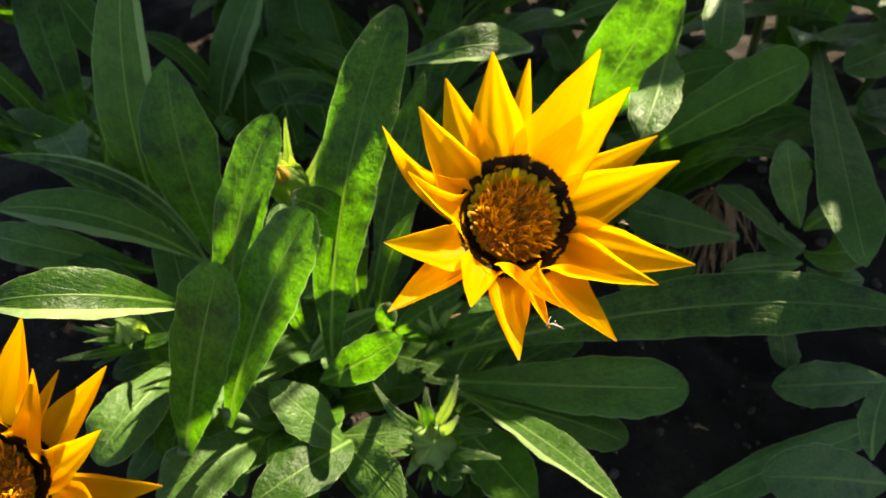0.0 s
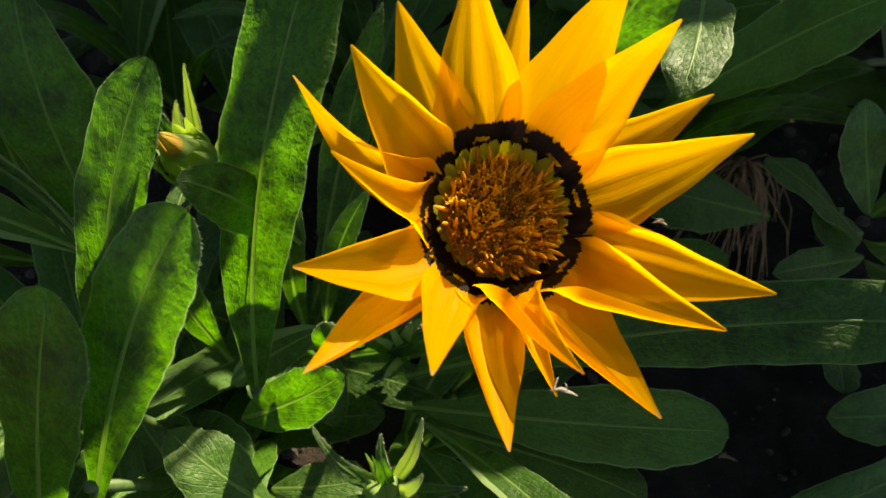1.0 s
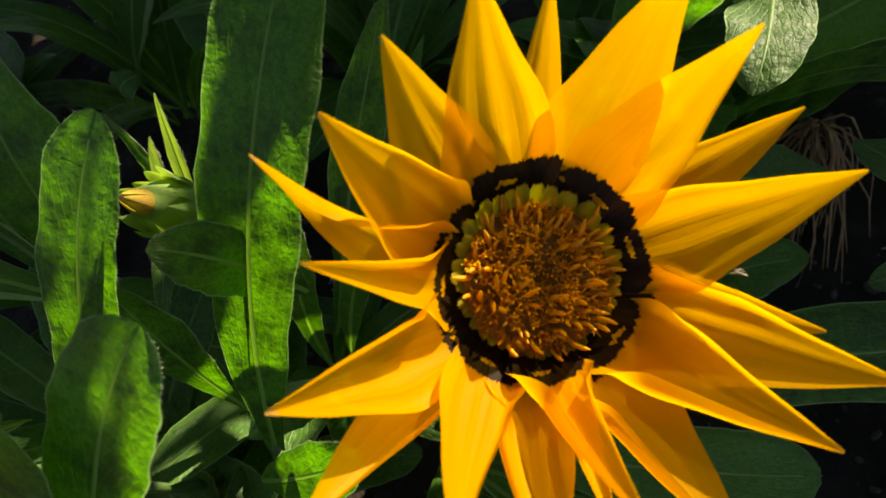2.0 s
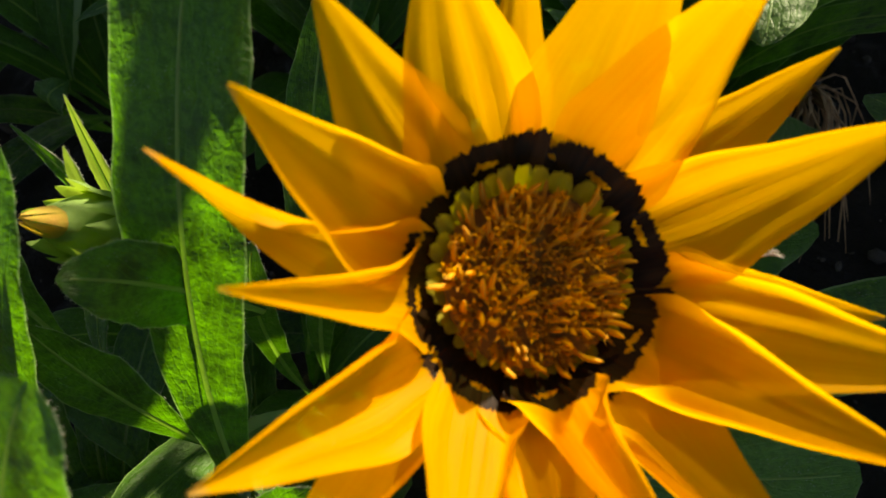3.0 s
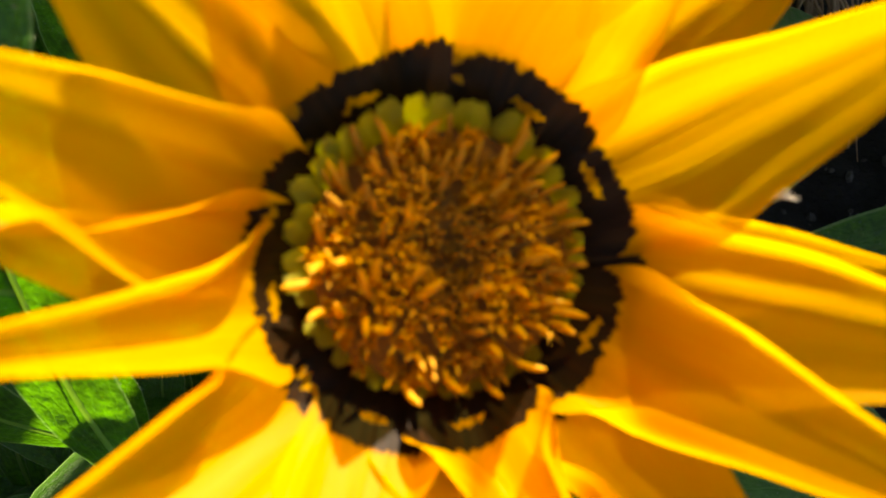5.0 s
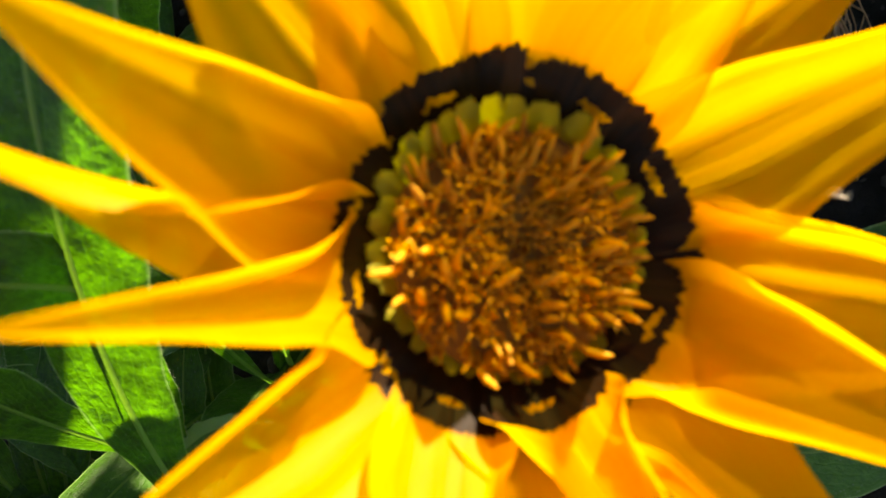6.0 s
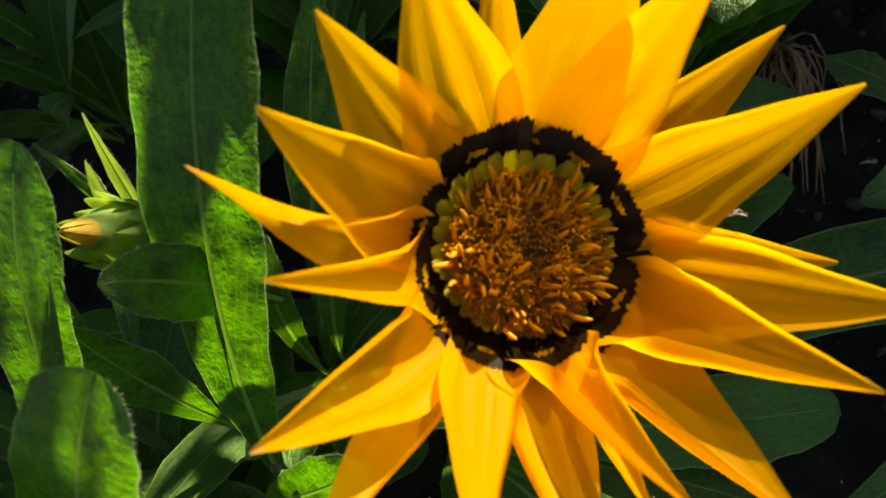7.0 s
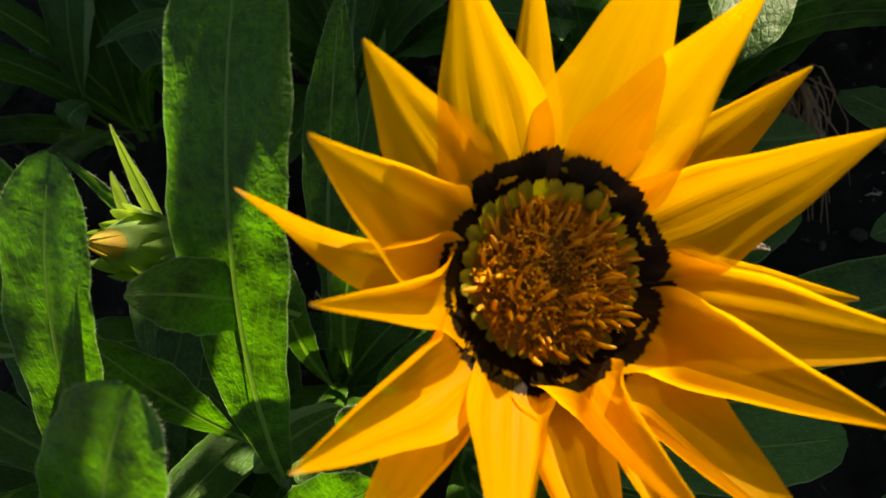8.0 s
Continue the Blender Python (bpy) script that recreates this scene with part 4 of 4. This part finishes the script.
leaf(sprout, (-0.020, 0.026, 0.030), (-0.016, 0.015, 0.042), (-0.011, 0.013, 0.040), 0.0048, shape=spike, mat=LEAF, rib=0, hairs=True, fine=(12,3))

# stalks that carry the tall leaves up from the crown
for top, low in (((-0.079, -0.020, 0.060), (-0.066, 0.004, 0.004)), ((-0.0700, -0.043, 0.074), (-0.060, -0.004, 0.004)), ((-0.083, -0.050, 0.060), (-0.070, -0.012, 0.004)),
                 ((-0.0500, -0.006, 0.052), (-0.052, 0.006, 0.004))):
    top, low = Vector(top), Vector(low)
    part("leaf_stalk", tube([top + Vector((0, 0, 0.004)), top * 0.6 + low * 0.4 + Vector((-0.001, -0.002, 0)), low], [0.0013, 0.0014, 0.0019], 8), STEM, plant)


def bud_body(parent, at, axis, long, wide, seed, tip=None):
    """A closed bud: an egg of overlapping scales, with the furled rays showing at its tip."""
    axis = Vector(axis).normalized()
    at = Vector(at)
    turn = axis.to_track_quat("Z", "Y").to_matrix().to_4x4()
    turn.translation = at
    bm = bmesh.new()
    prof = [(0.25, 0.0), (0.75, 0.10), (1.0, 0.28), (0.84, 0.5), (0.5, 0.78), (0.12, 1.0)]
    rings = [[bm.verts.new(turn @ Vector((wide * r * math.cos(k * 0.3927), wide * r * math.sin(k * 0.3927), long * z))) for k in range(16)] for r, z in prof]
    for i in range(len(rings) - 1):
        for k in range(16):
            bm.faces.new((rings[i][k], rings[i][(k + 1) % 16], rings[i + 1][(k + 1) % 16], rings[i + 1][k]))
    bm.faces.new(rings[-1])
    bm.faces.new(rings[0][::-1])
    part("bud_core", bm, BUD, parent)
    rnd = random.Random(seed)
    for i in range(0 if tip else 16):
        a = i * 2.399963 + rnd.uniform(-0.3, 0.3)
        out = Vector((math.cos(a), math.sin(a), 0))
        p0 = turn @ (out * wide * 0.5 + Vector((0, 0, long * 0.1)))
        p1 = turn @ (out * wide * 1.3 + Vector((0, 0, long * rnd.uniform(0.4, 0.8))))
        p2 = turn @ (out * wide * rnd.uniform(1.3, 2.6) + Vector((0, 0, long * rnd.uniform(0.9, 1.6))))
        part("bract", blade(p0, p1, p2, spike(wide * 0.27), turn.to_3x3() @ Vector((-out.x, -out.y, 0.6)), (0.4, 0.4), seed=i + 60, nv=10, nu=3, tooth=0.25), rnd.choice((BUD, LEAF, LEAF_GREY)), parent)
    scales = 14 if tip else 24
    for i in range(scales):
        a = i * 2.399963
        z0 = 0.05 + (0.3 if tip else 0.62) * (i / scales)
        out = Vector((math.cos(a), math.sin(a), 0))
        p0 = turn @ (out * wide * (0.75 + z0) + Vector((0, 0, long * z0)))
        p1 = turn @ (out * wide * (1.14 if tip else 1.2 - 0.55 * (z0 / 0.67) ** 2) + Vector((0, 0, long * (z0 + 0.24))))
        p2 = turn @ (out * wide * (rnd.uniform(0.75, 1.2) if tip else 1.15 - 1.15 * z0 / 0.6 * rnd.uniform(0.85, 1.1)) + Vector((0, 0, long * (z0 + rnd.uniform(0.44, 0.58)))))
        face = turn.to_3x3() @ out
        part("scale", blade(p0, p1, p2, spike(wide * 0.5), face, (-0.55, -0.55), seed=i, nv=10, nu=4, crease=0.3), BUD, parent)
    if tip:
        for i in range(7):
            a = i * 0.9
            out = Vector((math.cos(a), math.sin(a), 0))
            p0 = turn @ (out * wide * 0.42 + Vector((0, 0, long * 0.74)))
            p1 = turn @ (out * wide * 0.36 + Vector((0, 0, long * 0.92)))
            p2 = turn @ (out * wide * 0.1 + Vector((0, 0, long * rnd.uniform(1.08, 1.25))))
            part("furled_ray", blade(p0, p1, p2, spike(wide * 0.24), turn.to_3x3() @ out, (-0.4, -0.4), seed=i, nv=8, nu=3), tip, parent)


bud_body(bud_high, (-0.0685, 0.0275, 0.0965), (0.08, -0.54, 0.84), 0.0270, 0.0058, 1, BUD_TIP)
bud_body(bud_left, (-0.1169, -0.0069, 0.0550), (-0.2, -0.3, 0.9), 0.010, 0.0045, 2)
bud_body(bud_low, (-0.0130, -0.0241, 0.0400), (0.05, -0.4, 0.9), 0.010, 0.0058, 3)
bud_body(bud_back, (-0.1691, 0.0854, 0.0550), (-0.4, 0, 0.9), 0.010, 0.005, 4)


# ---- dense leaves low in the shade ----
def fill(parent, seed, count, crowns, reach, rise, mats, width=(0.010, 0.018), shape=spoon, keep=None):
    """Leaves that spread from the crowns, low and leaning outward."""
    rnd = random.Random(seed)
    for i in range(count):
        cx, cy = rnd.choice(crowns)
        a = rnd.uniform(0, 6.2832)
        out = Vector((math.cos(a), math.sin(a), 0))
        r = rnd.uniform(*reach)
        h = rnd.uniform(*rise)
        base = Vector((cx + rnd.uniform(-0.006, 0.006), cy + rnd.uniform(-0.006, 0.006), 0.004))
        tip = base + out * r + Vector((0, 0, h))
        mid = base + out * r * 0.42 + Vector((0, 0, h * rnd.uniform(0.62, 0.85)))
        if keep and not keep(tip, mid):
            continue
        leaf(parent, base, mid, tip, rnd.uniform(*width), mat=rnd.choice(mats), shape=shape, face=(-0.25 * out.x, -0.25 * out.y - 0.1, 1.0),
             folds=(rnd.uniform(0.1, 0.5), rnd.uniform(0.1, 0.5)), twist=rnd.uniform(-0.4, 0.4), wave=rnd.uniform(0.03, 0.14))


fill(plant, 3, 60, [(-0.054, 0.033), (-0.085, 0.045), (-0.062, 0.0), (-0.01, 0.01), (-0.10, 0.0)], (0.03, 0.065), (0.012, 0.045), (LEAF, LEAF_SHADED, LEAF_SHADED))
plant_back = thing("gazania_plant", "clump of dark green leaves standing in shade", "plant", "garden plants")
fill(plant_back, 8, 64, [(-0.13, 0.14), (-0.05, 0.15), (0.02, 0.16), (-0.20, 0.10), (0.06, 0.13)], (0.04, 0.09), (0.03, 0.085), (LEAF_SHADED, LEAF_SHADED, LEAF), (0.012, 0.022), lance)
plant_far = thing("gazania_plant", "far clump of deep green leaves in shade", "plant", "garden plants")
fill(plant_far, 15, 60, [(-0.16, 0.26), (-0.05, 0.27), (0.06, 0.25), (0.15, 0.22), (-0.27, 0.2)], (0.05, 0.11), (0.05, 0.11), (LEAF_SHADED, LEAF_SHADED, LEAF), (0.014, 0.024), lance)
# added shrub, inferred only from the shade on the soil; blocks the sun
plant_side = thing("garden_shrub", "added leafy green shrub that shades the soil beside the flower", "shrub", "garden plants")


def shrub(parent, seed, count, lo, hi, size=1.0, bare=None):
    """Leafy stems, filled with oval leaves."""
    rnd = random.Random(seed)
    for i in range(9):
        x, y = rnd.uniform(lo[0] + 0.03, hi[0] - 0.03), rnd.uniform(lo[1] + 0.03, hi[1] - 0.03)
        part("stalk", tube([Vector((x, y, 0)), Vector((x + rnd.uniform(-0.02, 0.02), y + rnd.uniform(-0.02, 0.02), hi[2] * 0.5)),
                            Vector((x + rnd.uniform(-0.04, 0.04), y + rnd.uniform(-0.04, 0.04), hi[2]))], [0.003, 0.0024, 0.0014], 7), STEM, parent)
    for i in range(count):
        p = Vector([rnd.uniform(lo[k], hi[k]) for k in range(3)])
        a = rnd.uniform(0, 6.2832)
        d = Vector((math.cos(a), math.sin(a), rnd.uniform(-0.5, 0.4))).normalized() * rnd.uniform(0.03, 0.05) * size
        if bare and (bare(p) or bare(p + d * 0.5) or bare(p + d)):
            continue
        leaf(parent, p, p + d * 0.5 + Vector((0, 0, 0.006)), p + d, rnd.uniform(0.016, 0.026) * size, mat=LEAF_WEED, shape=oval, face=(0, 0, 1), rib=0, fine=(10, 3))


def sunfall(p):
    """Where the shadow of a point falls, at the height of the clump's leaves."""
    return p - SUN * ((p.z - 0.08) / SUN.z)


def open_to_sun(p):
    """The gap left in the added shrubs through which the sun reaches the clump and the flower."""
    q = sunfall(p)
    return (q.x < 0.02 and -0.16 < q.y < (0.022 if q.x > -0.105 else -0.012)) or (-0.07 < q.x < -0.03 and 0.02 < q.y < 0.06) or (0.0 < q.x < 0.036 and -0.01 < q.y < 0.024) or (q.x < 0.062 and -0.16 < q.y < -0.005) or (0.002 < q.x < 0.044 and 0.06 < q.y < 0.125)


shrub(plant_side, 21, 640, (0.155, 0.135, 0.04), (0.44, 0.42, 0.40), 1.3, open_to_sun)
# extra unseen leaves set sunward of spots on clump and soil to dapple them
for (x, y, z), size in (((-0.073, -0.034, 0.112), 0.75), ((-0.079, -0.044, 0.085), 0.8), ((0.111, 0.032, 0.100), 0.9), ((-0.096, -0.043, 0.034), 0.7), ((-0.049, 0.000, 0.058), 0.8), ((-0.070, 0.004, 0.072), 0.55), ((-0.060, 0.002, 0.050), 0.6), ((-0.072, 0.008, 0.087), 0.6), ((-0.083, 0.010, 0.110), 0.35), ((0.137, 0.072, 0.0), 1.7), ((0.105, 0.040, 0.0), 1.7), ((0.079, 0.004, 0.0), 1.5), ((0.160, 0.095, 0.0), 1.6), ((0.112, 0.082, 0.104), 1.0)):
    p = Vector((x, y, z)) + SUN * 0.34
    d = Vector((0.011, -0.016, 0.004)) * size
    leaf(plant_side, p - d, p + Vector((0, 0, 0.001)), p + d, 0.021 * size, mat=LEAF_WEED, shape=oval, face=SUN, rib=0, fine=(14, 4), wave=0.2)
# one more unseen leaf, added to keep the tall leaf in shade
low_end, high_end = Vector((-0.046, 0.016, 0.117)) + SUN * 0.30, Vector((-0.0365, 0.048, 0.160)) + SUN * 0.30
leaf(plant_side, low_end, (low_end + high_end) / 2, high_end, 0.0150, mat=LEAF_WEED, shape=oval, face=SUN, rib=0, fine=(18, 4), wave=0.25)
# second added shrub, mostly out of view, that darkens the ground at the back
plant_hedge = thing("garden_shrub", "leafy green shrub added behind the clump as a sun block", "shrub", "garden plants")
shrub(plant_hedge, 22, 700, (-0.28, 0.26, 0.04), (0.20, 0.46, 0.48), 1.4, open_to_sun)

# ---- second flower ----
axis = Vector((0.2, -0.3, 0.93)).normalized()
across = Vector((0, 1, 0)).cross(axis).normalized()
second_pose = Matrix((across, axis.cross(across), axis)).transposed().to_4x4() @ Matrix.Rotation(radians(140), 4, "Z")
second_pose.translation = (-0.1190, -0.0763, 0.0827)
second = copy_thing(flower, second_pose)
tagged(second, "second open yellow flower beside the leaf clump", "flower", "yellow flowers")



# ---- dry grass, scraps ----
def tuft(at, count):
    rnd = random.Random(31)
    ob = thing("dry_grass_tuft", "tuft of dry brown grass strands on the soil", "dry grass", at=at)
    for i in range(count):
        a = rnd.uniform(-2.9, 0.2)
        r = rnd.uniform(0.018, 0.05)
        out = Vector((math.cos(a) * 0.6, math.sin(a), 0))
        up = rnd.uniform(0.008, 0.03)
        pts = [Vector((rnd.uniform(-0.004, 0.004), rnd.uniform(-0.004, 0.004), 0.028))]
        for s in (0.25, 0.5, 0.75, 1.0):
            pts.append(Vector((0, 0, 0.028 * (1 - s) + up * math.sin(s * 3.1) * 0.7)) + out * r * s + Vector((rnd.uniform(-0.002, 0.002), rnd.uniform(-0.002, 0.002), 0)))
        w = rnd.uniform(0.0003, 0.0007)
        part("strand", tube(pts, [w, w, w * 0.9, w * 0.7, w * 0.3], 4), STRAW, ob)


tuft((0.0999, 0.1340, 0.0000), 46)


def scrap(name, label, at, size, seed, mat):
    """A small crumpled dry scrap with a few thin bits sticking out."""
    rnd = random.Random(seed)
    ob = thing(name, label, "plant scrap", at=at)
    part("husk", tube([Vector((-size * 0.5, 0, 0)), Vector((-size * 0.1, size * 0.06, size * 0.14)), Vector((size * 0.25, 0, size * 0.08)), Vector((size * 0.5, -size * 0.05, 0))],
                      [size * 0.03, size * 0.07, size * 0.05, size * 0.02], 6), mat, ob)
    for i in range(4):
        p = Vector((size * rnd.uniform(-0.4, 0.3), 0, size * 0.08))
        part("bit", tube([p, p + Vector((rnd.uniform(-0.2, 0.2), rnd.uniform(-0.15, 0.25), 0.2)) * size, p + Vector((rnd.uniform(-0.35, 0.35), rnd.uniform(-0.2, 0.4), 0.3)) * size],
                         [size * 0.035, size * 0.025, size * 0.012], 4), mat, ob)
    return ob


scrap("dried_scrap", "tiny pale dried scrap caught on a petal edge", (0.0308, 0.0043, 0.1243), 0.0027, 1, CHIP)
scrap("dried_scrap", "pale dry chip lying in the shade", (0.1242, 0.0945, 0.0126), 0.005, 2, CHIP)
scrap("dried_scrap", "curled pale dry shred on the soil", (-0.0486, 0.0563, 0.0200), 0.012, 3, CHIP)
scrap("dried_scrap", "brown dry leaf shred on the soil", (-0.0147, 0.0331, 0.0300), 0.012, 5, STRAW)
scrap("dried_scrap", "thin straw shred on the dark soil", (0.0093, 0.0338, 0.0120), 0.014, 6, STRAW)
scrap("dried_scrap", "pale root shred on the dark soil", (0.0891, 0.0182, 0.0060), 0.006, 7, STRAW)
scrap("dried_scrap", "pale withered shred hanging by a petal tip", HEAD @ Vector((0.0112, -0.0292, 0.0200)), 0.0042, 9, CHIP)
